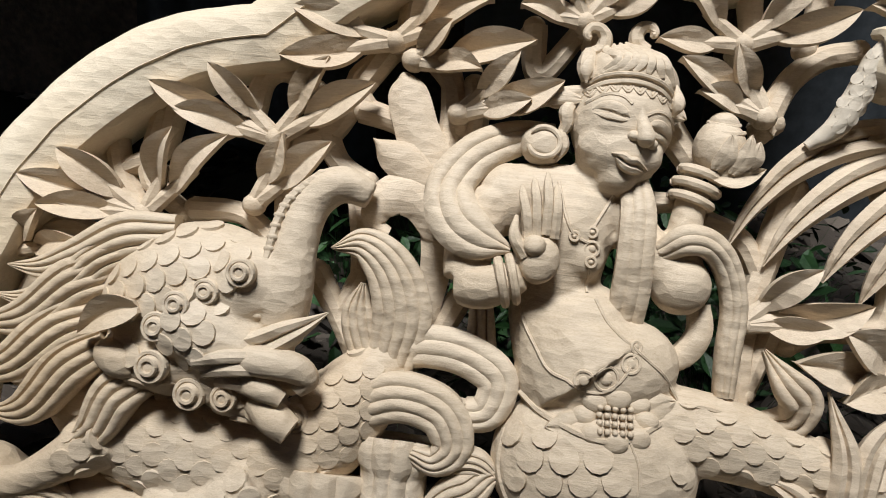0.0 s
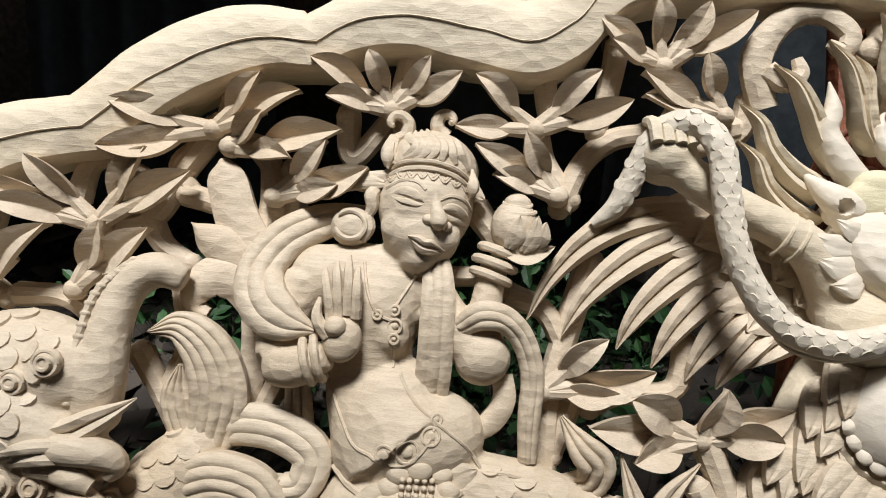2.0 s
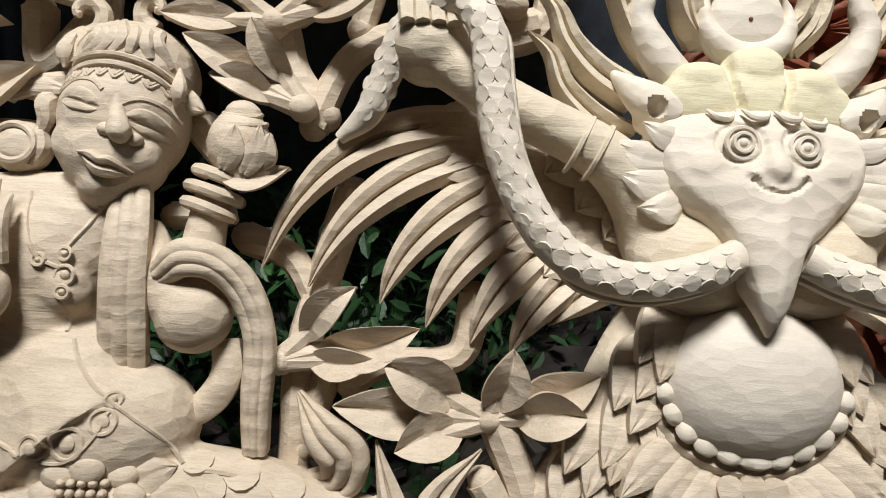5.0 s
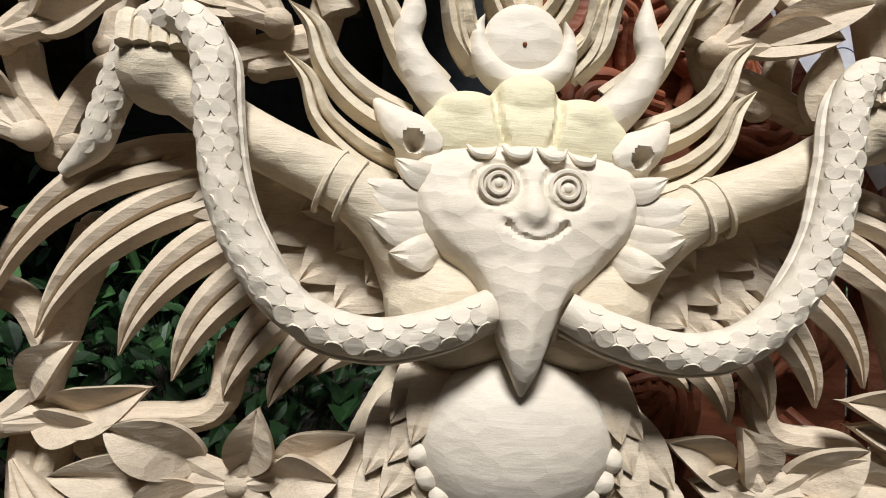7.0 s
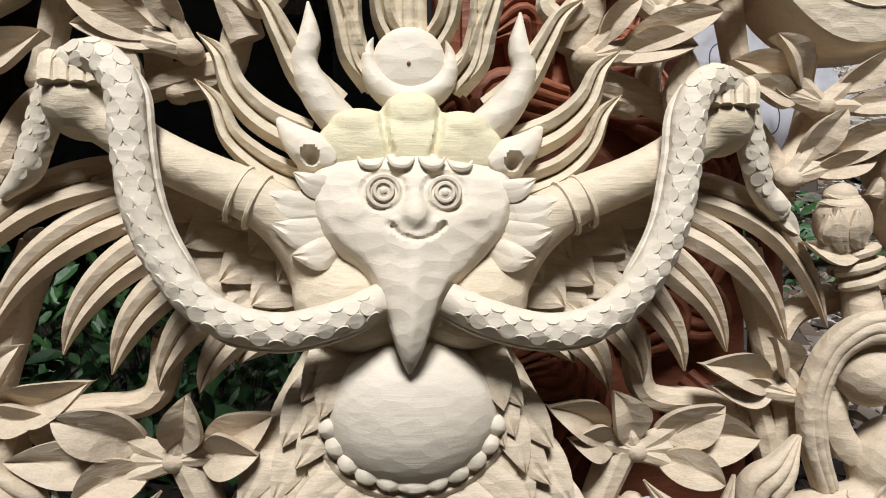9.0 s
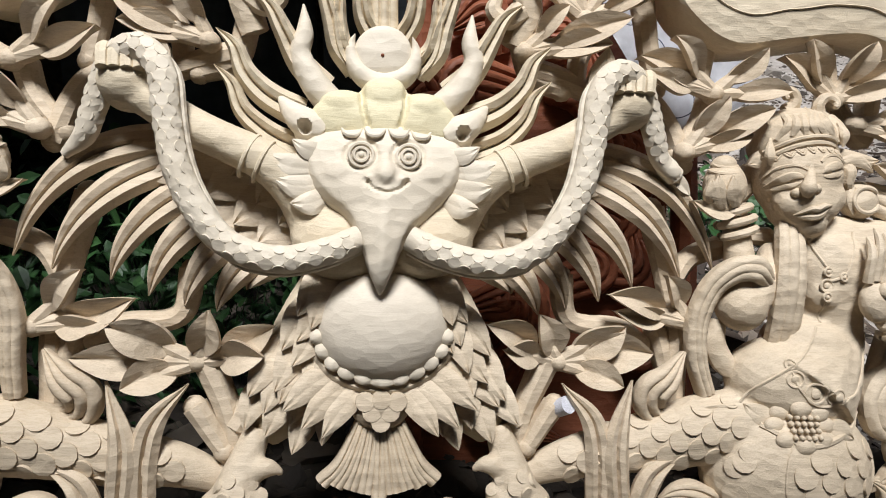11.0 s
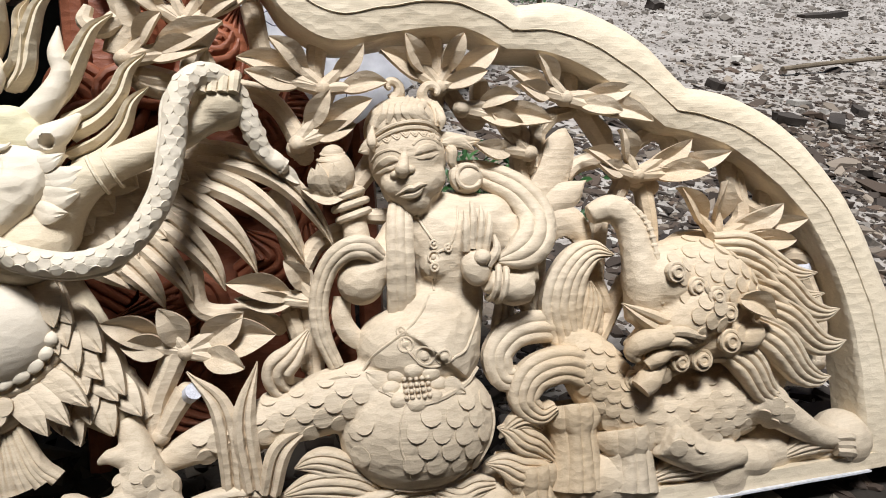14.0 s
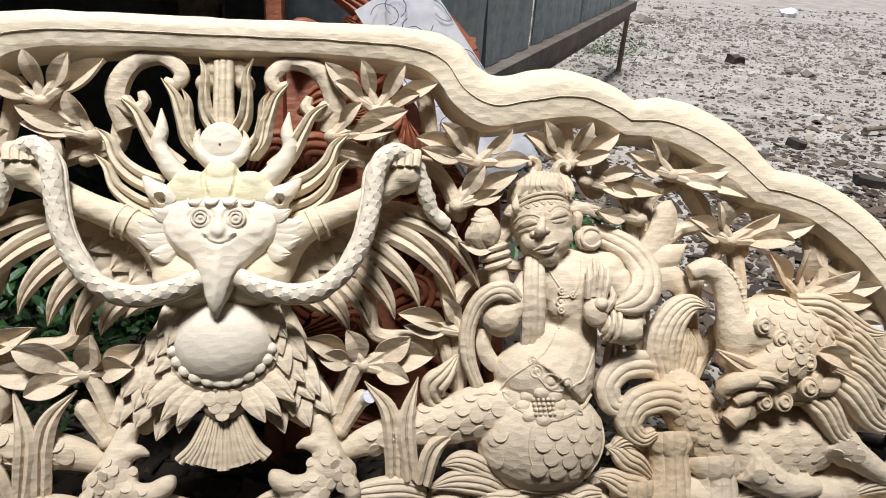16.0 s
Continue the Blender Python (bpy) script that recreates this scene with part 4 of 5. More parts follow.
    for k in range(8):
        u = 0.430 - 0.0092 * k
        v = 0.4265 + 0.004 * math.cos((k - 2.5) * 0.5)
        for q in (1.0, 0.5):
            tube(bm, [on(u + 0.0045 * q, v + 0.0005, 0.0), on(u, v - 0.0048 * q, 0.0006), on(u - 0.0045 * q, v + 0.0005, 0.0)], 0.0012, 8, 6)
    for k in range(7):
        e = (k - 3) / 3
        u0 = 0.399 - 0.033 * e
        sweep(bm, [on(u0, 0.4425 - 0.005 * e * e, -0.001), on(u0 * 0.55 + 0.45 * 0.398 - 0.006, 0.452, 0.001), P(0.399 - 0.020 * e, 0.463, 0.013 - 0.010 * abs(e)), P(0.404 - 0.014 * e, 0.473 - 0.003 * abs(e), -0.002)], [0.0030, 0.0046, 0.0042, 0.0012], [0.002, 0.0038, 0.0036, 0.001], circle(8), 16)
    for cu, cv, turn, r0 in ((0.431, 0.476, -1, 0.0140), (0.386, 0.482, 1, 0.0125)):
        tube(bm, [P(cu + (r0 - 0.00155 * i) * math.cos(turn * 0.82 * i - 1.55), cv + (r0 - 0.00155 * i) * math.sin(turn * 0.82 * i - 1.55), -0.008 + 0.0014 * i) for i in range(8)], [0.0072, 0.0068, 0.006, 0.0052, 0.0046, 0.004, 0.0034, 0.002], 34, 8)
    tube(bm, [P(0.432, 0.438, 0.006), P(0.434, 0.450, 0.004), P(0.432, 0.464, -0.006)], [0.006, 0.008, 0.006], 12, 8)
    sweep(bm, [P(0.434, 0.434, 0.012), P(0.435, 0.446, 0.013), P(0.431, 0.458, 0.008)], [0.001, 0.0052, 0.001], [0.001, 0.003, 0.001], circle(8), 14)
    sweep(bm, [P(0.362, 0.414, 0.010), P(0.360, 0.424, 0.012), P(0.362, 0.440, 0.008)], [0.001, 0.0055, 0.001], [0.001, 0.004, 0.001], circle(8), 14)
    leaf(bm, P(0.366, 0.428, -0.004), P(0.348, 0.416, -0.008), 0.008, 0.1 * s, 0.004, -0.3, 0.006)
    # open hand with bracelets
    for f in (0.0, 0.0085):
        c = (0.484 - f, 0.268 + f * 0.38)
        tube(bm, [P(c[0] + 0.005 * math.sin(a), c[1] + 0.0175 * math.sin(a), 0.0245 + 0.0175 * math.cos(a)) for a in np.linspace(-2.0, 2.0, 11)], 0.0038, 18, 8)
    blob(bm, P(0.457, 0.288, 0.030), (0.0165, 0.0195, 0.011), 10 * s, 18)
    blob(bm, P(0.462, 0.298, 0.038), (0.0095, 0.0085, 0.008), 0, 12)
    for u0, v0, u1, v1 in ((0.467, 0.302, 0.476, 0.345), (0.461, 0.306, 0.467, 0.352), (0.454, 0.308, 0.457, 0.357), (0.447, 0.306, 0.449, 0.348)):
        tube(bm, [P(u0, v0, 0.032), P(0.5 * (u0 + u1) - 0.001, 0.5 * (v0 + v1), 0.036), P(0.2 * u0 + 0.8 * u1, 0.2 * v0 + 0.8 * v1, 0.032), P(u1, v1, 0.026)], [0.0048, 0.0044, 0.0036, 0.0012], 14, 8)
    tube(bm, [P(0.468, 0.290, 0.034), P(0.478, 0.304, 0.037), P(0.478, 0.320, 0.032)], [0.0060, 0.0050, 0.0016], 12, 8)
    # bud on the other hand, its petals, and rings on the wrist
    for k, (v, r) in enumerate(((0.350, 0.0155), (0.361, 0.0165), (0.3715, 0.0150))):
        tube(bm, [P(0.3385 - 0.0028 * k + r * math.sin(a), v + 0.0045 * math.sin(a), -0.004 + r * 0.95 * math.cos(a)) for a in np.linspace(-2.2, 2.2, 13)], 0.0042, 24, 8)
    blob(bm, P(0.322, 0.394, 0.0), (0.0205, 0.0235, 0.020), 8 * s)
    blob(bm, P(0.320, 0.412, 0.001), (0.0125, 0.011, 0.0125), 8 * s, 14)
    for r, v in ((0.0065, 0.419), (0.0115, 0.4135), (0.0155, 0.4075)):
        tube(bm, [P(0.3203 + r * math.sin(a), v - 0.004 * math.cos(a), r * 0.95 * math.cos(a) + 0.002) for a in np.linspace(-1.7, 1.7, 9)], 0.0019, 16, 6)
    for u0, v0, u1, v1 in ((0.327, 0.374, 0.319, 0.402), (0.314, 0.372, 0.304, 0.403), (0.306, 0.376, 0.297, 0.398)):
        leaf(bm, P(u0, v0, 0.014), P(u1, v1, 0.018), 0.0075, 0.1 * s, 0.006, -0.3, 0.006)
    leaf(bm, P(0.330, 0.372, 0.010), P(0.286, 0.379, 0.004), 0.0085, 0.12 * s, 0.008, 0.4, 0.006)
    # strings with pendants, chains round the belly, girdle with discs and a flower
    line([(0.447, 0.353), (0.440, 0.328), (0.432, 0.312), (0.420, 0.306)], 0.0015, 0.0, 26)
    line([(0.402, 0.346), (0.410, 0.331), (0.417, 0.317)], 0.0015, 0.0, 20)
    for u, v, r in ((0.417, 0.3145, 0.0040), (0.416, 0.3015, 0.0058), (0.416, 0.291, 0.0040), (0.431, 0.310, 0.0036)):
        h = on(u, v, 0.0)
        tube(bm, [(h[0] + r * math.cos(a), h[1] + r * math.sin(a), h[2] + 0.0004) for a in np.linspace(0, 2 * math.pi, 13)], 0.0013, 18, 6)
        blob(bm, h, (r * 0.55, r * 0.55, 0.0022), seg=10)
    line([(0.416, 0.286), (0.416, 0.276), (0.415, 0.266)], 0.0014, 0.0, 12)
    line([(0.470, 0.256), (0.462, 0.236), (0.451, 0.219), (0.440, 0.204), (0.425, 0.199)], 0.0016, 0.0, 26)
    line([(0.408, 0.262), (0.398, 0.246), (0.385, 0.234), (0.366, 0.221), (0.350, 0.209), (0.336, 0.191)], 0.0016, 0.0, 26)
    line([(0.428, 0.200), (0.412, 0.192), (0.396, 0.193), (0.382, 0.206), (0.376, 0.222)], 0.0014, 0.0, 26)
    line([(0.458, 0.180), (0.444, 0.170), (0.424, 0.163), (0.404, 0.158), (0.380, 0.158), (0.350, 0.172)], 0.0030, 0.0, 34)
    for u, v, r in ((0.414, 0.201, 0.0072), (0.396, 0.203, 0.0092), (0.378, 0.216, 0.0072), (0.375, 0.229, 0.0042)):
        h = on(u, v, 0.0)
        tube(bm, [on((h[0] + r * math.cos(a)) * s - d, h[1] + r * math.sin(a), 0.0) for a in np.linspace(0, 2 * math.pi, 13)], 0.0014, 20, 6)
        blob(bm, h, (r * 0.55, r * 0.55, 0.0016), seg=10)
    for k in range(8):
        a = 2 * math.pi * k / 8
        h = on(0.385 + 0.0235 * math.cos(a), 0.172 + 0.0165 * math.sin(a), -0.001)
        blob(bm, h, (0.0105, 0.0085, 0.0052), 0, 12)
    for u0, v0, u1, v1 in ((0.410, 0.168, 0.438, 0.160), (0.362, 0.176, 0.338, 0.190)):
        leaf(bm, on(u0, v0, 0.0), on(u1, v1, 0.001), 0.011, 0.1, 0.003, -0.25, 0.006)
    for i in range(5):
        for j in range(4):
            u, v = 0.3745 + 0.0058 * i, 0.1640 + 0.0056 * j
            stamp(bm, NUB, Matrix.Translation(V(on(u, v, 0.0040))))
    # apron seam and hem of the tail, line along the tail
    line([(0.374, 0.158), (0.366, 0.140), (0.365, 0.115), (0.376, 0.080)], 0.0012, 0.0, 26)
    line([(0.468, 0.150), (0.470, 0.120), (0.455, 0.088), (0.428, 0.068), (0.395, 0.061), (0.360, 0.067)], 0.0024, 0.0, 40)
    tube(bm, [on(u, v, -0.0005) for u, v in ((0.330, 0.188), (0.305, 0.186))] + [(s * u, v, w) for u, v, w in ((0.285, 0.176, 0.004), (0.245, 0.165, 0.001), (0.200, 0.152, -0.003), (0.165, 0.141, -0.006))], 0.0022, 26, 6)
    # scales of the tail
    put = lambda m: stamp(bm, SCALE, m)
    c = np.array((s * (0.393 + d), 0.125))
    seam = lambda p: 0.335 < s * p[0] - d < 0.369 and p[1] > 0.068
    scatter_scales(tree, (c[0] + s * 0.010, 0.176), (c[0] - s * 0.010, 0.066), 0.078, 0.0112, put, fade=lambda p, hit: math.hypot((p[0] - c[0]) / 1.18, p[1] - c[1]) < 0.064 and p[1] < 0.165 and not seam(p) and math.hypot(s * p[0] - d - 0.385, (p[1] - 0.172) * 1.3) > 0.036)
    scatter_scales(tree, (s * (0.332 + d), 0.170), (s * 0.160, 0.128), 0.034, 0.0100, put)
    # shawl over the outer shoulder, band from the neck, loops round the raised arm
    sweep(bm, [P(0.452, 0.394, -0.016), P(0.484, 0.388, -0.012), P(0.514, 0.370, 0.000), P(0.533, 0.341, 0.010), P(0.527, 0.315, 0.022), P(0.506, 0.299, 0.029), P(0.480, 0.293, 0.030)], [0.010, 0.015, 0.018, 0.020, 0.022, 0.018, 0.003], [0.008, 0.010, 0.012, 0.013, 0.013, 0.010, 0.004], grooved(3, 0.20, 6), 48)
    sweep(bm, [P(0.500, 0.256, -0.006), P(0.496, 0.226, -0.008), P(0.495, 0.194, -0.012)], [0.009, 0.012, 0.016], 0.008, grooved(3, 0.4, 4), 14)
    sweep(bm, [P(0.388, 0.366, -0.002), P(0.383, 0.340, 0.012), P(0.381, 0.305, 0.016), P(0.381, 0.272, 0.010), P(0.382, 0.238, -0.002)], [0.011, 0.0135, 0.0145, 0.0150, 0.0150], 0.0075, grooved(3, 0.22, 5), 30)
    sweep(bm, [P(0.360, 0.306, 0.010), P(0.344, 0.316, 0.019), P(0.324, 0.314, 0.016), P(0.307, 0.297, 0.008), P(0.297, 0.266, 0.002), P(0.297, 0.234, 0.000), (s * 0.310, 0.196, -0.006)], [0.009, 0.0120, 0.0115, 0.0105, 0.0100, 0.0095, 0.008], 0.0085, grooved(3, 0.16, 5), 44)
    sweep(bm, [P(0.322, 0.266, -0.010), P(0.319, 0.244, -0.008), P(0.330, 0.224, -0.008), P(0.352, 0.209, -0.008)], [0.009, 0.010, 0.010, 0.006], 0.008, grooved(1, 0.2, 6), 26)
    return part("mermaid_carving", bm, WOOD, panel, "carved mermaid figure with a scaled coiled tail", 40)


NUB = mesh_of("nub", blob(bmesh.new(), (0, 0, 0), (0.0027, 0.0026, 0.0036), 0, 8), WOOD, 60, 0)
mermaid(1, 0.0)
mermaid(-1, 0.014)


# ---- the two fish with elephant heads ----
def elephant_fish(s, du, dv):
    """du, dv: how much farther out and up this one's head sits."""
    def at(u, v):
        f = 0.6 * min(1.0, max(0.0, (u - 0.46) / 0.04)) + 0.4 * min(1.0, max(0.0, (u - 0.62) / 0.05))
        f *= min(1.0, max(0.0, (v - 0.06) / 0.08))
        return s * (u + du * f), v + dv * f

    def P(u, v, w):
        return (*at(u, v), w)
    bm = bmesh.new()
    blob(bm, P(0.735, 0.245, 0.002), (0.080, 0.058, 0.048), s * -22, 26)
    blob(bm, P(0.676, 0.258, 0.010), (0.040, 0.040, 0.042))
    tube(bm, [P(0.720, 0.225, 0.020), P(0.690, 0.210, 0.026), P(0.655, 0.192, 0.024), P(0.632, 0.180, 0.018)], [0.040, 0.032, 0.022, 0.014], 14, 14)
    tube(bm, [P(0.715, 0.190, 0.010), P(0.680, 0.168, 0.014), P(0.645, 0.150, 0.016)], [0.030, 0.022, 0.014], 12, 12)
    blob(bm, P(0.745, 0.190, 0.004), (0.060, 0.034, 0.040))
    tube(bm, [P(0.655, 0.215, 0.014), P(0.650, 0.252, 0.024), P(0.648, 0.295, 0.020), P(0.641, 0.326, 0.016), P(0.622, 0.342, 0.014), P(0.597, 0.335, 0.010)], [0.022, 0.022, 0.019, 0.017, 0.016, 0.012], 26, 14)
    tube(bm, [P(0.565, 0.205, -0.012), P(0.592, 0.170, -0.010), P(0.625, 0.125, -0.014), P(0.670, 0.098, -0.020), P(0.735, 0.098, -0.022), P(0.800, 0.115, -0.022), P(0.845, 0.150, -0.014)], [0.022, 0.036, 0.042, 0.048, 0.054, 0.048, 0.030], 34, 16, 0.8)
    tube(bm, [P(0.800, 0.110, 0.000), P(0.845, 0.078, 0.006), P(0.885, 0.052, 0.006), P(0.915, 0.044, 0.004)], [0.030, 0.020, 0.015, 0.014], 16, 12)
    tube(bm, [P(0.672, 0.080, 0.008), P(0.720, 0.050, 0.012), P(0.775, 0.046, 0.012)], [0.026, 0.020, 0.012], 14, 12)
    fuse(bm, 0.003, 5)
    tree = BVHTree.FromBMesh(bm)
    body = part("elephant_fish", bm, WOOD, panel, "scaled fish body with a trunked elephant head")

    def on(u, v, lift=0.0):
        hit, _ = cast(tree, *at(u, v))
        return (*at(u, v), (-hit.y if hit is not None else 0.0) + lift)
    put = lambda m: piece("scale", SCALE, body, m)
    scatter_scales(tree, at(0.815, 0.262), at(0.668, 0.222), 0.075, 0.0096, put, fade=lambda p, hit: p[1] > 0.190 + dv)
    scatter_scales(tree, at(0.580, 0.195), at(0.650, 0.095), 0.036, 0.0092, put, fade=lambda p, hit: p[1] < 0.20)
    scatter_scales(tree, at(0.650, 0.118), at(0.850, 0.110), 0.055, 0.0102, put, fade=lambda p, hit: p[1] < 0.165)
    # eyes and round knobs
    for u, v, r in ((0.674, 0.268, 0.0115), (0.702, 0.250, 0.0105), (0.722, 0.238, 0.0110), (0.739, 0.218, 0.012), (0.740, 0.186, 0.0135), (0.712, 0.166, 0.0135), (0.682, 0.167, 0.011), (0.636, 0.148, 0.012)):
        bm = bmesh.new()
        c = on(u, v, 0.0)
        blob(bm, c, (r, r, r * 0.75), seg=14)
        for q in (0.85, 0.45):
            tube(bm, [(c[0] + r * q * math.cos(a), c[1] + r * q * math.sin(a), c[2] + r * 0.75 * math.sqrt(1 - q * q) + 0.0005) for a in np.linspace(0, 2 * math.pi, 13)], r * 0.17, 18, 6)
        part("eye" if r == 0.0115 else "knob", bm, WOOD, body)
    bm = bmesh.new()
    sweep(bm, [P(0.684, 0.206, 0.036), P(0.662, 0.210, 0.042), P(0.640, 0.221, 0.044), P(0.615, 0.238, 0.040)], [0.010, 0.0125, 0.0105, 0.0008], [0.008, 0.010, 0.008, 0.001], FEATHER, 20)
    part("tusk", bm, WOOD, body)
    for pts, r in ((((0.676, 0.200, 0.040), (0.654, 0.199, 0.046), (0.634, 0.194, 0.042), (0.626, 0.184, 0.036), (0.632, 0.175, 0.036)), [0.012, 0.013, 0.012, 0.010, 0.006]),
                   (((0.672, 0.182, 0.036), (0.652, 0.176, 0.042), (0.640, 0.168, 0.040)), [0.009, 0.010, 0.007]),
                   (((0.662, 0.164, 0.028), (0.646, 0.152, 0.034), (0.634, 0.142, 0.034)), [0.010, 0.014, 0.012])):
        bm = bmesh.new()
        tube(bm, [P(*p) for p in pts], r, 18, 12)
        part("lip", bm, WOOD, body)
    for u0, v0, u1, v1 in ((0.700, 0.185, 0.640, 0.190), (0.705, 0.195, 0.640, 0.200), (0.690, 0.178, 0.650, 0.172)):
        bm = bmesh.new()
        tube(bm, [on(u0, v0, -0.001), on((u0 + u1) / 2, (v0 + v1) / 2 + 0.006, 0.002), on(u1, v1, -0.002)], [0.004, 0.006, 0.003], 12, 8)
        part("jaw_fold", bm, WOOD, body)
    bm = bmesh.new()
    edge = [P(0.664, 0.235, 0.038), P(0.662, 0.285, 0.036), P(0.655, 0.325, 0.030), P(0.634, 0.350, 0.022)]
    tube(bm, edge, 0.004, 20, 6)
    for i, p in enumerate(along(edge, 15)):
        blob(bm, tuple(p + np.array((0, 0, 0.002))), (0.0046, 0.0030, 0.0022), 0, 8)
    part("trunk_edge", bm, WOOD, body)
    bm = bmesh.new()
    leaf(bm, on(0.755, 0.232, 0.006), P(0.806, 0.204, 0.040), 0.013, 0.1 * s, 0.006, 0.6, 0.007)
    blob(bm, P(0.776, 0.186, 0.032), (0.022, 0.015, 0.014), 25 * s, 14)
    part("ear", bm, WOOD, body)
    # mane
    strands = ((0.745, 0.292, 0.825, 0.268, 0.897, 0.250, 0.020), (0.790, 0.258, 0.862, 0.216, 0.926, 0.203, 0.021), (0.800, 0.222, 0.872, 0.176, 0.932, 0.164, 0.021), (0.795, 0.195, 0.852, 0.142, 0.906, 0.122, 0.021), (0.760, 0.170, 0.800, 0.125, 0.842, 0.100, 0.020), (0.770, 0.280, 0.835, 0.240, 0.905, 0.224, 0.017))
    for k, (u0, v0, u1, v1, u2, v2, wd) in enumerate(strands):
        bm = bmesh.new()
        sweep(bm, [P(u0, v0, 0.016), P((u0 + u1) / 2, (v0 + v1) / 2 + 0.006, 0.022), P(u1, v1 - 0.004, 0.020), P((u1 + u2) / 2, (v1 + v2) / 2 - 0.008, 0.016), P(u2, v2, 0.008)], [wd * 0.8, wd, wd * 0.85, wd * 0.5, 0.001], [0.013, 0.014, 0.012, 0.008, 0.003], grooved(4, 0.30, 5), 36)
        part("mane_strand", bm, WOOD, body)
    # tail fin, curls, toes
    for pts, wide, k in ((((0.568, 0.196, -0.006), (0.562, 0.238, 0.0), (0.574, 0.274, 0.004), (0.598, 0.294, 0.004), (0.624, 0.290, 0.000)), [0.020, 0.025, 0.022, 0.015, 0.002], 4),
                         (((0.590, 0.200, -0.010), (0.600, 0.235, -0.006), (0.598, 0.262, -0.006)), [0.014, 0.014, 0.003], 3),
                         (((0.575, 0.205, -0.010), (0.540, 0.216, -0.004), (0.505, 0.213, 0.0), (0.483, 0.192, 0.002), (0.488, 0.166, 0.002), (0.505, 0.166, 0.002), (0.506, 0.176, 0.002)), [0.016, 0.018, 0.018, 0.017, 0.015, 0.012, 0.007], 2),
                         (((0.592, 0.160, 0.004), (0.555, 0.174, 0.010), (0.520, 0.165, 0.010), (0.508, 0.140, 0.008), (0.525, 0.122, 0.006), (0.543, 0.128, 0.006)), [0.020, 0.021, 0.020, 0.017, 0.012, 0.007], 3)):
        bm = bmesh.new()
        sweep(bm, [P(*p) for p in pts], wide, 0.011, grooved(k + 1, 0.20, 5), 36)
        part("fin_curl", bm, WOOD, body)
    for k in range(3):
        bm = bmesh.new()
        tube(bm, [P(0.905, 0.048 - 0.008 * k, 0.012), P(0.925, 0.046 - 0.009 * k, 0.014), P(0.935, 0.038 - 0.009 * k, 0.008)], [0.007, 0.007, 0.003], 8, 8)
        part("toe", bm, WOOD, body)


elephant_fish(1, 0.0, 0.0)
elephant_fish(-1, 0.024, -0.016)


# ---- the base: a board with rocks, waves and a stepped block on it ----
bm = bmesh.new()
sweep(bm, [(-1.036, 0.0095, -0.033), (0, 0.0095, -0.033), (1.036, 0.0095, -0.033)], 0.0095, 0.042, [(1, 1), (-1, 1), (-1, -1), (1, -1)], 60)
part("base_board", bm, WOOD_RIM, panel, "straight bottom board of the frame")
bm = bmesh.new()
sweep(bm, [(0.56, -0.0005, -0.030), (0.75, -0.0005, -0.030), (0.955, -0.0005, -0.030)], 0.0011, 0.0445, [(1, 1), (-1, 1), (-1, -1), (1, -1)], 10)
part("paint_smear", bm, PAINT, panel, "thin smear of white paint along the lower edge")
for s in (-1, 1):
    random.seed(5)
    bm = bmesh.new()
    for k in range(26):
        u = 0.02 + 0.92 * k / 25
        blob(bm, (s * u, 0.030 + 0.006 * math.sin(k * 2.1), -0.026 + 0.010 * math.sin(k * 1.3)), (0.040, 0.024 + 0.013 * (k % 3), 0.036), random.uniform(-20, 20), 14)
    part("rock_bank", fuse(bm, 0.004, 3), WOOD, panel, "uneven carved bank of rocks")
    for u0, u1, v0, v1, w in ((0.538, 0.602, 0.030, 0.121, 0.016), (0.596, 0.668, 0.020, 0.088, 0.020), (0.486, 0.545, 0.010, 0.060, 0.014)):
        bm = bmesh.new()
        mid, half = s * (u0 + u1) / 2, (u1 - u0) / 2
        sweep(bm, [(mid - s * 0.004, v0, w - 0.028), (mid, 0.6 * v0 + 0.4 * v1, w - 0.032), (mid, 0.25 * v0 + 0.75 * v1, w - 0.034), (mid, v1 - 0.006, w - 0.030), (mid, v1, w - 0.031)], [half * 1.05, half * 0.90, half * 0.88, half * 1.08, half * 1.02], 0.034, grooved(4, 0.10, 5, -0.9), 18)
        part("stepped_block", bm, WOOD, panel)
    for k, (u0, v0, u1, v1, u2, v2, wd) in enumerate(((0.540, 0.070, 0.505, 0.095, 0.478, 0.112, 0.014), (0.545, 0.045, 0.500, 0.062, 0.462, 0.075, 0.015), (0.340, 0.070, 0.295, 0.100, 0.262, 0.098, 0.014), (0.350, 0.055, 0.300, 0.078, 0.245, 0.072, 0.015), (0.400, 0.052, 0.350, 0.050, 0.290, 0.048, 0.014), (0.470, 0.050, 0.430, 0.048, 0.390, 0.056, 0.013), (0.530, 0.105, 0.505, 0.118, 0.480, 0.100, 0.010), (0.66, 0.028, 0.70, 0.036, 0.76, 0.026, 0.012), (0.84, 0.030, 0.88, 0.042, 0.94, 0.026, 0.012), (0.24, 0.062, 0.19, 0.072, 0.13, 0.060, 0.016), (0.13, 0.050, 0.08, 0.066, 0.02, 0.058, 0.016))):
        bm = bmesh.new()
        sweep(bm, [(s * u0, v0, -0.006), (s * (u0 + u1) / 2, (v0 + v1) / 2 + 0.003, 0.000), (s * u1, v1, 0.004), (s * (u1 + u2) / 2, (v1 + v2) / 2 + 0.004, 0.004), (s * u2, v2, 0.000)], [wd * 0.5, wd, wd * 1.1, wd * 0.8, 0.001], [0.008, 0.010, 0.010, 0.007, 0.002], grooved(4, 0.3, 4), 28)
        part("wave", bm, WOOD, panel)
bm = bmesh.new()
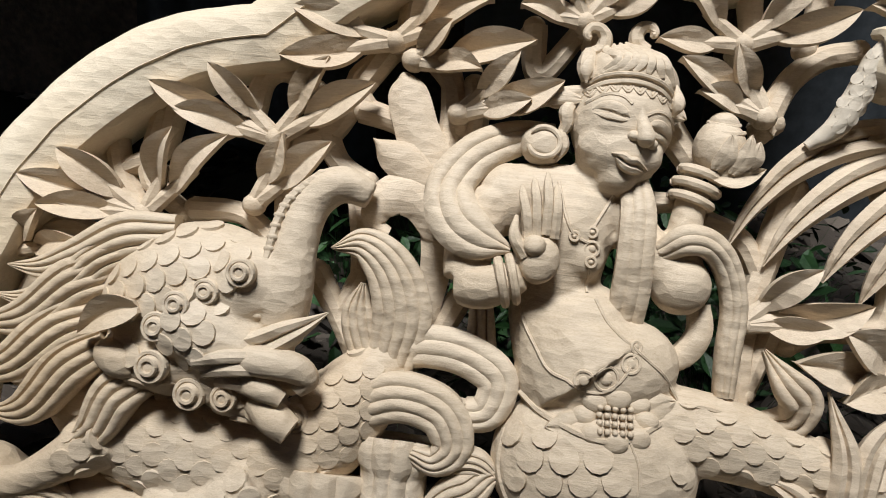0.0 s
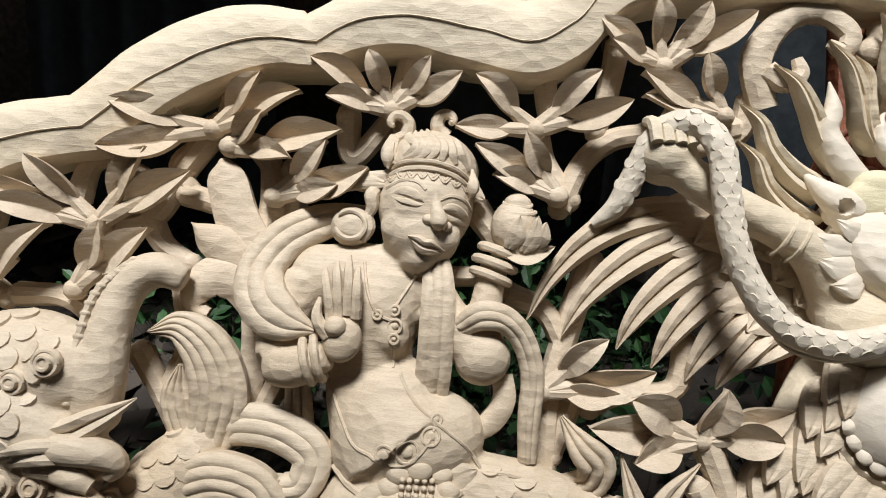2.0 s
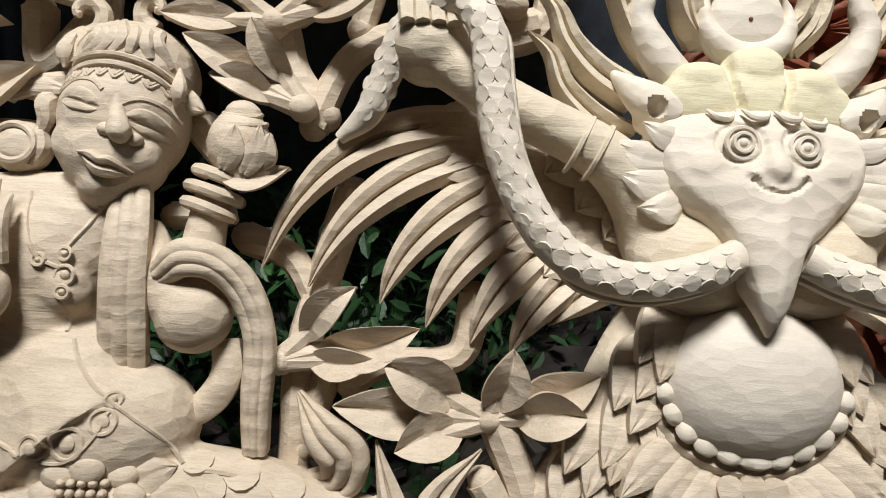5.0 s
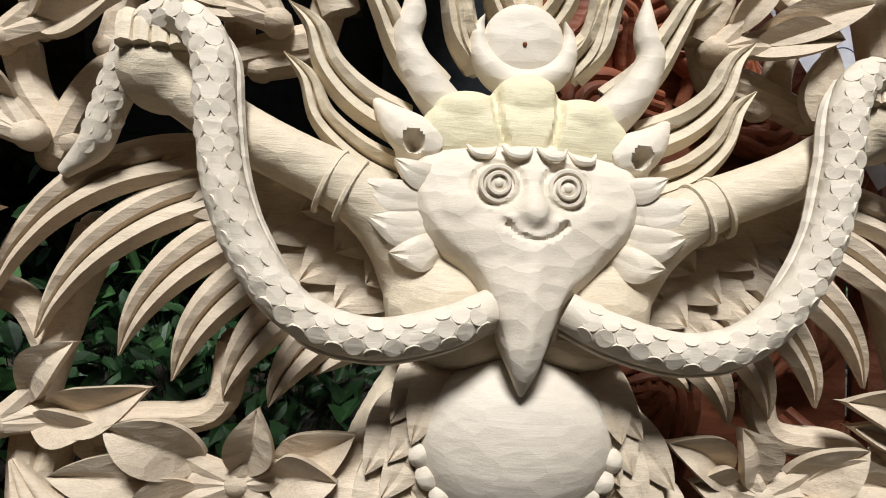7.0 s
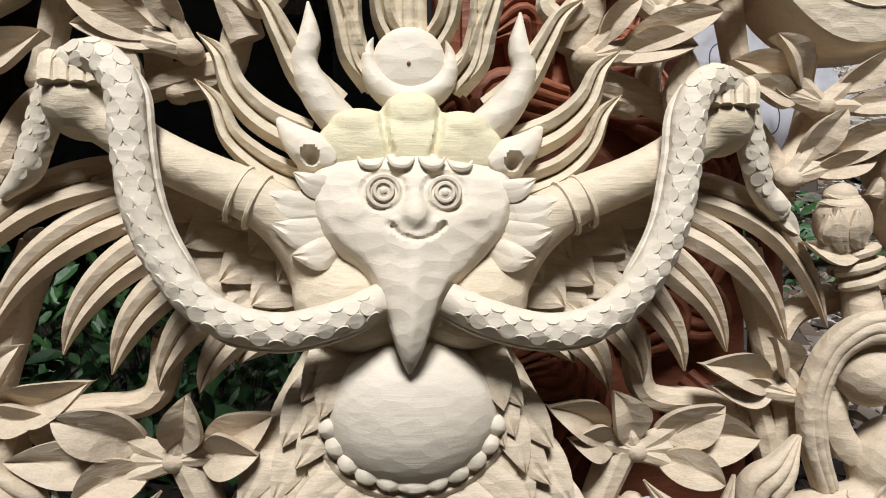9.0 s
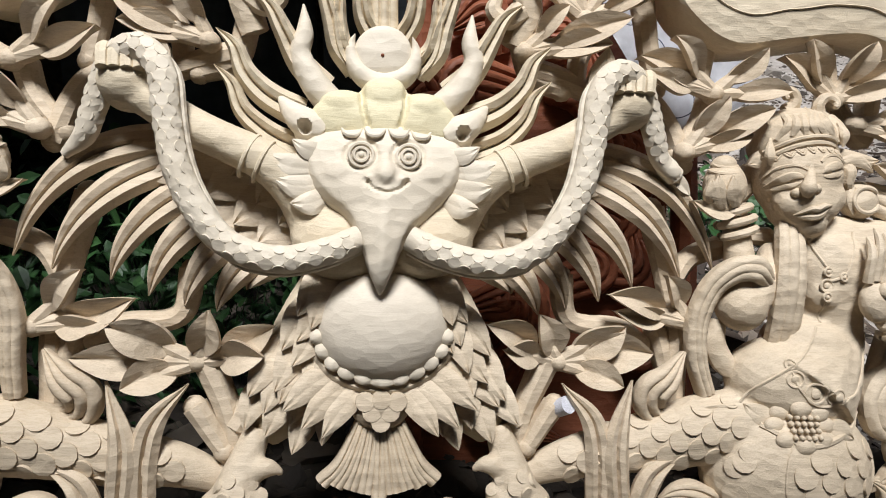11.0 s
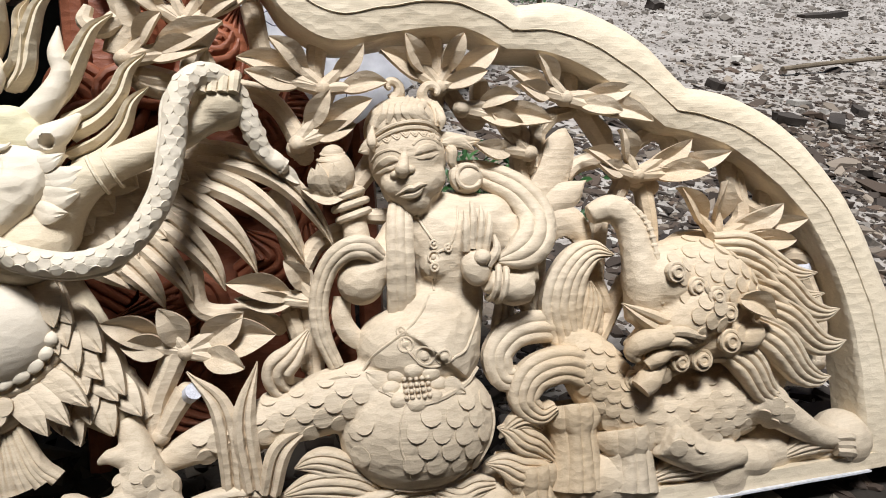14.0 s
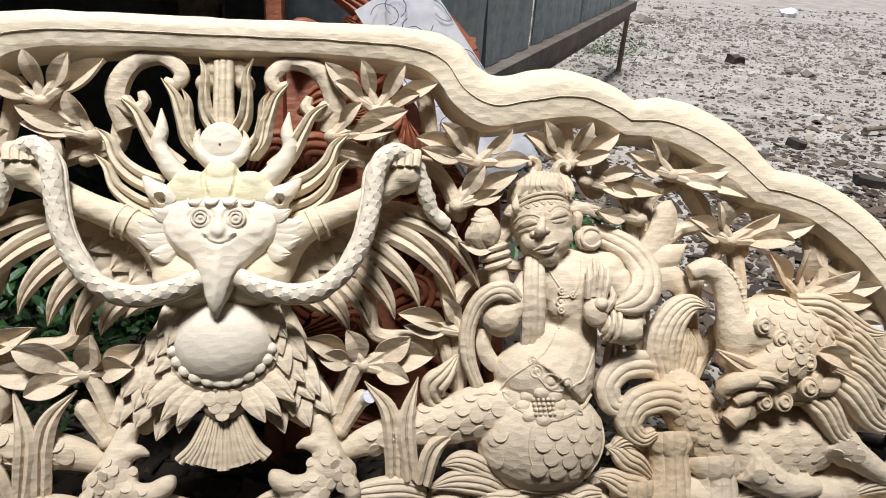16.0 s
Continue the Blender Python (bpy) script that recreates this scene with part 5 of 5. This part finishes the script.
tube(bm, [(0.163, 0.180, -0.012), (0.172, 0.188, 0.004)], 0.0085, 4, 12)
part("dowel", bm, PINK, panel, "pale cut end of a dowel")
for u, v in ((0.888, 0.252), (0.892, 0.115)):
    bm = bmesh.new()
    tube(bm, [(u - 0.02, v - 0.002, -0.040), (u, v, -0.006), (u + 0.006, v + 0.001, 0.002)], 0.0085, 8, 12)
    part("dowel", bm, PINK, panel, "pale cut end of a dowel")


# ---- the yard ----
def ground_height(x, y):
    return 0.010 * noise.noise(Vector((x * 1.7, y * 1.7, 0))) + 0.004 * noise.noise(Vector((x * 7, y * 7, 3)))


def grid_axis(lo, hi, fine_lo, fine_hi, step):
    fine = np.arange(fine_lo, fine_hi + step, step)
    left = fine_lo - np.geomspace(0.2, fine_lo - lo, 12)[::-1]
    right = fine_hi + np.geomspace(0.2, hi - fine_hi, 12)
    return np.r_[left, fine, right]


xs, ys = grid_axis(-400, 400, -2.5, 5.0, 0.08), grid_axis(-400, 400, -1.5, 7.0, 0.08)
verts = [(x, y, ground_height(x, y) if abs(x) < 12 and abs(y) < 12 else 0.0) for y in ys for x in xs]
nx = len(xs)
faces = [(j * nx + i, j * nx + i + 1, (j + 1) * nx + i + 1, (j + 1) * nx + i) for j in range(len(ys) - 1) for i in range(nx - 1)]
me = bpy.data.meshes.new("ground")
me.from_pydata(verts, [], faces)
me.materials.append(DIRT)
me.polygons.foreach_set("use_smooth", [True] * len(me.polygons))
tagged(new("ground", me), "grey trodden earth with dust and wood waste", "ground", kind="structure")


def shard(verts, faces, x, y, z, size, flat, stretch, rng):
    """One irregular chip or stone, appended to the lists."""
    m = Matrix.Translation((x, y, z)) @ Euler((rng.uniform(-0.4, 0.4), rng.uniform(-0.4, 0.4), rng.uniform(0, 6.28))).to_matrix().to_4x4()
    k = len(verts)
    n = 5
    for h, f in ((-0.5, 0.9), (0.5, 0.75)):
        for i in range(n):
            a = 2 * math.pi * i / n + rng.uniform(-0.35, 0.35)
            r = size * f * rng.uniform(0.7, 1.2)
            verts.append(tuple(m @ Vector((r * stretch * math.cos(a), r * math.sin(a), h * size * flat * 2))))
    faces.append(tuple(range(k + n - 1, k - 1, -1)))
    faces.append(tuple(range(k + n, k + 2 * n)))
    for i in range(n):
        j = (i + 1) % n
        faces.append((k + i, k + j, k + n + j, k + n + i))


def litter(name, mat, count, place, size, flat, stretch, label, seed):
    rng = random.Random(seed)
    verts, faces = [], []
    for _ in range(count):
        x, y = place(rng)
        s = size * math.exp(rng.gauss(0, 0.55))
        shard(verts, faces, x, y, ground_height(x, y) + s * flat * 0.5, s, flat, stretch * rng.uniform(0.6, 1.5), rng)
    me = bpy.data.meshes.new(name)
    me.from_pydata(verts, [], faces)
    me.materials.append(mat)
    return tagged(new(name, me), label, "debris", kind="stuff")


litter("wood_chips", CHIPS, 20000, lambda g: (0.45 + abs(g.uniform(-4.2, 4.2)), 0.02 + abs(g.gauss(0, 1.2))), 0.0070, 0.22, 1.9, "dark and pale wood chips strewn over the yard", 1)
litter("leaf_litter", LITTER, 9000, lambda g: (g.uniform(-1.6, 0.6), g.uniform(0.0, 1.3)), 0.012, 0.12, 2.2, "dead leaves and twigs behind the panel, darkened for shade", 6)
litter("near_chips", CHIPS, 5000, lambda g: (g.uniform(0.2, 2.6), g.uniform(-0.3, 1.4)), 0.0085, 0.25, 2.0, "loose wood chips beside the panel", 2)
litter("gravel", GRAVEL, 22000, lambda g: (g.uniform(0.5, 6.5), g.uniform(0.1, 7.5)), 0.0062, 0.45, 1.2, "pale gravel and broken stones on the earth", 3)
litter("rubble", GRAVEL, 2200, lambda g: (g.uniform(1.6, 9.0), g.uniform(3.6, 10.0)), 0.012, 0.4, 1.3, "larger pale stones farther off", 4)


def offcut(x, y, length, wide, thick, turn, mat, label):
    bm = bmesh.new()
    bmesh.ops.create_cube(bm, size=1, matrix=Matrix.Diagonal((length, wide, thick, 1)))
    bmesh.ops.subdivide_edges(bm, edges=bm.edges, cuts=2, use_grid_fill=True)
    for v in bm.verts:
        v.co += noise.noise_vector(v.co * 22 + Vector((x, y, 0)) * 9) * thick * 0.3
    ob = new("wood_offcut", mesh_of("wood_offcut", bm, mat, 30, 0))
    ob.matrix_world = pose(x, y, ground_height(x, y) + thick * 0.5, random.uniform(-6, 6), random.uniform(-6, 6), turn)
    return tagged(ob, label, "offcut", "offcuts in the yard")


DARKWOOD = plain("old_dark_wood", ((0.03, 0.024, 0.02), (0.07, 0.055, 0.045)), 14.0, 0.9, 0.0, 0.003, (0.3, 1, 1))
GREYWOOD = plain("grey_weathered_wood", ((0.28, 0.26, 0.23), (0.45, 0.42, 0.38)), 14.0, 0.9, 0.0, 0.003, (0.3, 1, 1))
offcut(2.26, 1.68, 0.09, 0.04, 0.018, 8, GREYWOOD, "small grey weathered offcut lying on the chips")
offcut(2.20, 1.42, 0.13, 0.05, 0.028, 48, DARKWOOD, "dark old wood block lying on the chips")
offcut(2.05, 1.92, 0.04, 0.07, 0.035, 10, DARKWOOD, "short dark wood block standing out of the chips")
offcut(2.02, 1.45, 0.10, 0.06, 0.03, -20, DARKWOOD, "flat dark wood piece lying on the chips")
offcut(2.42, 1.55, 0.11, 0.035, 0.022, 60, DARKWOOD, "long dark wood piece lying on the chips")
offcut(1.75, 0.55, 0.14, 0.05, 0.025, 30, DARKWOOD, "dark wood piece beside the panel")
offcut(1.62, 0.25, 0.12, 0.06, 0.03, -40, DARKWOOD, "dark wood piece beside the panel")
offcut(3.05, 4.15, 0.10, 0.09, 0.06, 15, DARKWOOD, "dark lump of wood farther off")
offcut(4.30, 3.90, 0.45, 0.07, 0.04, 10, DARKWOOD, "long dark stick of waste wood")

bm = bmesh.new()
tube(bm, [(0, 0, 0), (0.35, 0.02, 0.02), (0.8, -0.01, 0.05), (1.2, 0.05, 0.02)], [0.012, 0.011, 0.009, 0.004], 20, 8)
ob = new("dry_branch", mesh_of("dry_branch", bm, TWIG))
ob.matrix_world = pose(2.55, 2.15, 0.03, -90, 0, 5)
tagged(ob, "thin dry branch lying on the chips", "branch")

bm = bmesh.new()
blob(bm, (0, 0, 0), (0.14, 0.09, 0.05), 0, 18)
for v in bm.verts:
    v.co += noise.noise_vector(v.co * 18) * 0.04
ob = new("plastic_bag", mesh_of("plastic_bag", bm, PAINT, 25, 0))
ob.matrix_world = pose(6.3, 8.4, 0.05, -70)
tagged(ob, "crumpled white plastic bag on the ground", "bag")


def weeds(x, y, spread, count, seed, tall=0.10):
    """A low clump of broad leaves on thin stalks."""
    rng = random.Random(seed)
    verts, faces = [], []
    for _ in range(count):
        px, py, pz = rng.gauss(0, spread), rng.gauss(0, spread), rng.uniform(0.01, tall)
        size = rng.uniform(0.008, 0.020)
        m = Matrix.Translation((px, py, pz)) @ Euler((rng.uniform(-0.9, 0.9), rng.uniform(-0.9, 0.9), rng.uniform(0, 6.28))).to_matrix().to_4x4()
        k = len(verts)
        for a, b, h in ((0, 0, 0), (0.8, 0.5, 0.12), (1.7, 0.42, 0.05), (2.3, 0, -0.12), (1.7, -0.42, 0.05), (0.8, -0.5, 0.12), (1.2, 0, -0.05)):
            verts.append(tuple(m @ Vector((a * size, b * size, h * size))))
        faces += [(k, k + 6, k + 1), (k + 1, k + 6, k + 2), (k + 2, k + 6, k + 3), (k + 3, k + 6, k + 4), (k + 4, k + 6, k + 5), (k + 5, k + 6, k)]
        q = len(verts)
        verts += [(px * 0.6, py * 0.6, 0), (px * 0.6 + 0.0015, py * 0.6, 0), (px, py, pz)]
        faces.append((q, q + 1, q + 2))
    me = bpy.data.meshes.new("weed_clump")
    me.from_pydata(verts, [], faces)
    me.materials.append(WEED)
    ob = new("weed_clump", me)
    ob.location = (x, y, ground_height(x, y) - 0.004)
    return tagged(ob, "low clump of dark green weeds on the earth", "weed", "weeds in the yard")


for x, y, sp, n, tall in ((-0.62, 0.40, 0.08, 150, 0.10), (-0.20, 0.38, 0.09, 200, 0.14), (-0.40, 0.70, 0.14, 240, 0.25), (-0.55, 0.55, 0.10, 200, 0.16), (-0.30, 0.50, 0.10, 220, 0.20), (-0.42, 0.42, 0.07, 140, 0.12), (-0.12, 0.60, 0.12, 200, 0.15), (-0.75, 0.55, 0.10, 160, 0.15), (0.72, 0.85, 0.10, 260, 0.12), (0.86, 0.95, 0.07, 160, 0.10), (2.15, 4.3, 0.18, 200, 0.12)):
    weeds(x, y, sp, n, int(1000 * (x + 3)), tall)


def slab(name, m, size, mat, label, category, kind="", cuts=0):
    bm = bmesh.new()
    bmesh.ops.create_cube(bm, size=1, matrix=Matrix.Diagonal((*size, 1)))
    if cuts:
        bmesh.ops.subdivide_edges(bm, edges=bm.edges, cuts=cuts, use_grid_fill=True)
        for v in bm.verts:
            v.co += noise.noise_vector(v.co * 6) * 0.015
    ob = new(name, mesh_of(name, bm, mat, 30, 0))
    ob.matrix_world = m
    return tagged(ob, label, category, kind=kind)


# an unseen lean-to roof, added to keep the daylight off the back of the yard
slab("roof", pose(-2.10, 1.30, 0.90, 4), (4.2, 1.9, 0.05), SOOT, "low unseen lean-to roof added to shade the back", "roof", "structure", 0)
# unseen roof added so its soft shadow dims the panel's foot; added wall behind
slab("workshop_roof", pose(0, -2.37, 2.72), (11.0, 3.30, 0.06), SOOT, "plain unseen roof added to shade the panel's foot", "roof", "structure", 0)
slab("wall_front", pose(0, -3.90, 1.34), (11.0, 0.15, 2.70), SOOT, "plain unseen earth wall added behind the camera", "wall", "structure", 0)
# a dark wall behind the one half, with metal sheets leaning on it
slab("wall_back", pose(-1.55, 1.45, 1.2), (4.0, 0.25, 2.4), SOOT, "dark sooty earth wall", "wall", "structure", 12)


def sheet(m, wide, tall, label, pitch=0.09):
    """A ribbed metal sheet."""
    bm = bmesh.new()
    n = int(wide / pitch) * 6
    rows = []
    for z in (0, tall):
        for dy in (0, 0.0012):
            row = []
            for i in range(n + 1):
                x = wide * i / n
                row.append(bm.verts.new((x, dy + (0.008 if i % 6 in (1, 2) else 0), z)))
            rows.append(row)
    for a, b in ((0, 2), (1, 3), (0, 1), (2, 3)):
        for i in range(n):
            bm.faces.new((rows[a][i], rows[a][i + 1], rows[b][i + 1], rows[b][i]))
    ob = new("metal_sheet", mesh_of("metal_sheet", bm, SHEET_SHADED, 30, 0))
    ob.matrix_world = m
    return tagged(ob, label, "metal sheet", "metal sheets in the yard")


# these sheets carry the shade in their colour
sheet(pose(-1.35, 1.05, 0.0, -10, 0, -2), 0.55, 0.85, "blue-grey metal sheet leaning on the wall, shade in its colour")
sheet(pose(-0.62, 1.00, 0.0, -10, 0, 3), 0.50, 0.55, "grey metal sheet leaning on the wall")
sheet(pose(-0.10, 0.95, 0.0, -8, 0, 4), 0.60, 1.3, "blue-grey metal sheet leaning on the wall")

# the stall of ribbed sheets on a rail, carried by a post
a0, a1 = Vector((0.33, 0.77, 0)), Vector((1.94, 3.62, 0))
run = a1 - a0
turn = math.degrees(math.atan2(run.y, run.x))
stall = tagged(new("sheet_stall"), "blue-grey ribbed metal stall wall on a rusty rail", "stall")
stall.matrix_world = pose(*a0, 0, 0, turn)


def stall_part(name, bm, mat, label=""):
    return part(name, bm, mat, stall, label, 30, 0)


length, k = run.length, 0
x = 0.0
while x < length - 0.1:
    w = min(0.78, length - x) - 0.02
    bm = bmesh.new()
    n = max(6, int(w / 0.025))
    cols = []
    for i in range(n + 1):
        px, py = x + w * i / n, 0.010 if i % 6 in (1, 2) else 0.0
        cols.append([bm.verts.new((px, py + dy, z)) for z in (0.43, 2.2) for dy in (0, 0.002)])
    for c, e in zip(cols, cols[1:]):
        for p, q in ((0, 2), (1, 3), (0, 1), (2, 3)):
            bm.faces.new((c[p], e[p], e[q], c[q]))
    stall_part("sheet_panel", bm, SHEET)
    x += 0.80
for z, h in ((0.40, 0.055), (0.34, 0.03)):
    bm = bmesh.new()
    bmesh.ops.create_cube(bm, size=1, matrix=Matrix.Translation((length / 2, -0.01 if h > 0.05 else 0.02, z)) @ Matrix.Diagonal((length, 0.06, h, 1)))
    stall_part("rail", bm, RUST)
for px in (0.08, length - 0.03):
    bm = bmesh.new()
    bmesh.ops.create_cone(bm, cap_ends=True, segments=10, radius1=0.016, radius2=0.014, depth=0.40, matrix=Matrix.Translation((px, 0.0, 0.20)))
    stall_part("post", bm, TWIG)
bm = bmesh.new()
bmesh.ops.create_cube(bm, size=1, matrix=Matrix.Translation((length / 2, 0.6, 1.2)) @ Matrix.Diagonal((length, 0.05, 1.6, 1)))
stall_part("inner_lining", bm, SOOT)


# ---- the red carving that leans behind, with drawings on it ----
red = tagged(new("red_carving"), "red-brown stained wooden carving leaning behind the pale panel", "wood carving")
red.matrix_world = PANEL @ Matrix.Translation(V((0, 0, -0.035)))


def red_part(name, bm, label=""):
    return part(name, bm, RED, red, label)


bm = bmesh.new()
bmesh.ops.create_cube(bm, size=1, matrix=Matrix.Translation(V((0.200, 0.35, -0.175))) @ Matrix.Diagonal((0.31, 0.03, 0.74, 1)))
red_part("backing_board", bm)
rng = random.Random(8)
for k in range(30):
    u, v = rng.uniform(0.08, 0.32), rng.uniform(0.12, 0.70)
    a, r = rng.uniform(0, 6.28), rng.uniform(0.04, 0.09)
    bm = bmesh.new()
    sweep(bm, [(u, v, -0.155), (u + r * math.cos(a), v + r * math.sin(a), -0.130), (u + 1.3 * r * math.cos(a + 0.9), v + 1.3 * r * math.sin(a + 0.9), -0.140)], [0.024, 0.026, 0.004], 0.014, grooved(4, 0.4, 4), 20)
    red_part("carved_frond", bm)
for k in range(24):
    u, v = 0.06 + 0.022 * (k % 8) + 0.011 * (k // 8 % 2), 0.715 - 0.018 * (k // 8)
    bm = bmesh.new()
    stamp(bm, SCALE, lie(V((u, v, -0.150)), Vector((0, -1, 0)), (0, -1), 0.013))
    red_part("scale", bm)
for pts in (((0.040, -0.02), (0.045, 0.40), (0.040, 0.80)), ((0.05, 0.800), (0.20, 0.800), (0.265, 0.775), (0.318, 0.725), (0.345, 0.69)), ((0.345, 0.69), (0.375, 0.45), (0.375, 0.10), (0.375, -0.02))):
    bm = bmesh.new()
    sweep(bm, [(u, v, -0.158) for u, v in pts], 0.016, 0.020, circle(8), 16)
    red_part("side_rail", bm)


def drawing(u, v, w, wide, tall, turn, label, seed):
    """A sheet of paper with pen lines."""
    sheet_ob = new("paper_drawing")
    sheet_ob.matrix_world = PANEL @ Matrix.Translation(V((u, v, w))) @ pose(0, 0, 0, 0, turn, 0)
    rng = random.Random(seed)
    bm = bmesh.new()
    n = 8
    grid = [[bm.verts.new((wide * (i / n - 0.5), 0.004 * math.sin(3 * i / n + 2 * j / n), tall * (j / n - 0.5))) for i in range(n + 1)] for j in range(n + 1)]
    for j in range(n):
        for i in range(n):
            bm.faces.new((grid[j][i], grid[j][i + 1], grid[j + 1][i + 1], grid[j + 1][i]))
    bmesh.ops.solidify(bm, geom=bm.faces[:], thickness=0.0006)
    part("sheet", bm, PAPER, sheet_ob, wobble=0)
    for _ in range(16):
        bm = bmesh.new()
        x, z, a = rng.uniform(-0.4, 0.4) * wide, rng.uniform(-0.4, 0.4) * tall, rng.uniform(0, 6.28)
        pts = []
        for i in range(9):
            a += rng.choice((0.35, 0.5, 0.7)) * (1 if seed % 2 else -1)
            x, z = x + 0.010 * math.cos(a), z + 0.010 * math.sin(a)
            x, z = max(-0.47 * wide, min(0.47 * wide, x)), max(-0.47 * tall, min(0.47 * tall, z))
            pts.append((x, z, 0.0075))
        tube(bm, pts, 0.0006, 30, 4, 0.4)
        part("pen_line", bm, INK, sheet_ob, wobble=0)
    return tagged(sheet_ob, label, "drawing", "drawings behind the panel")


drawing(0.300, 0.624, -0.135, 0.118, 0.33, -33, "white sheet of paper with pen drawn scrolls", 3)
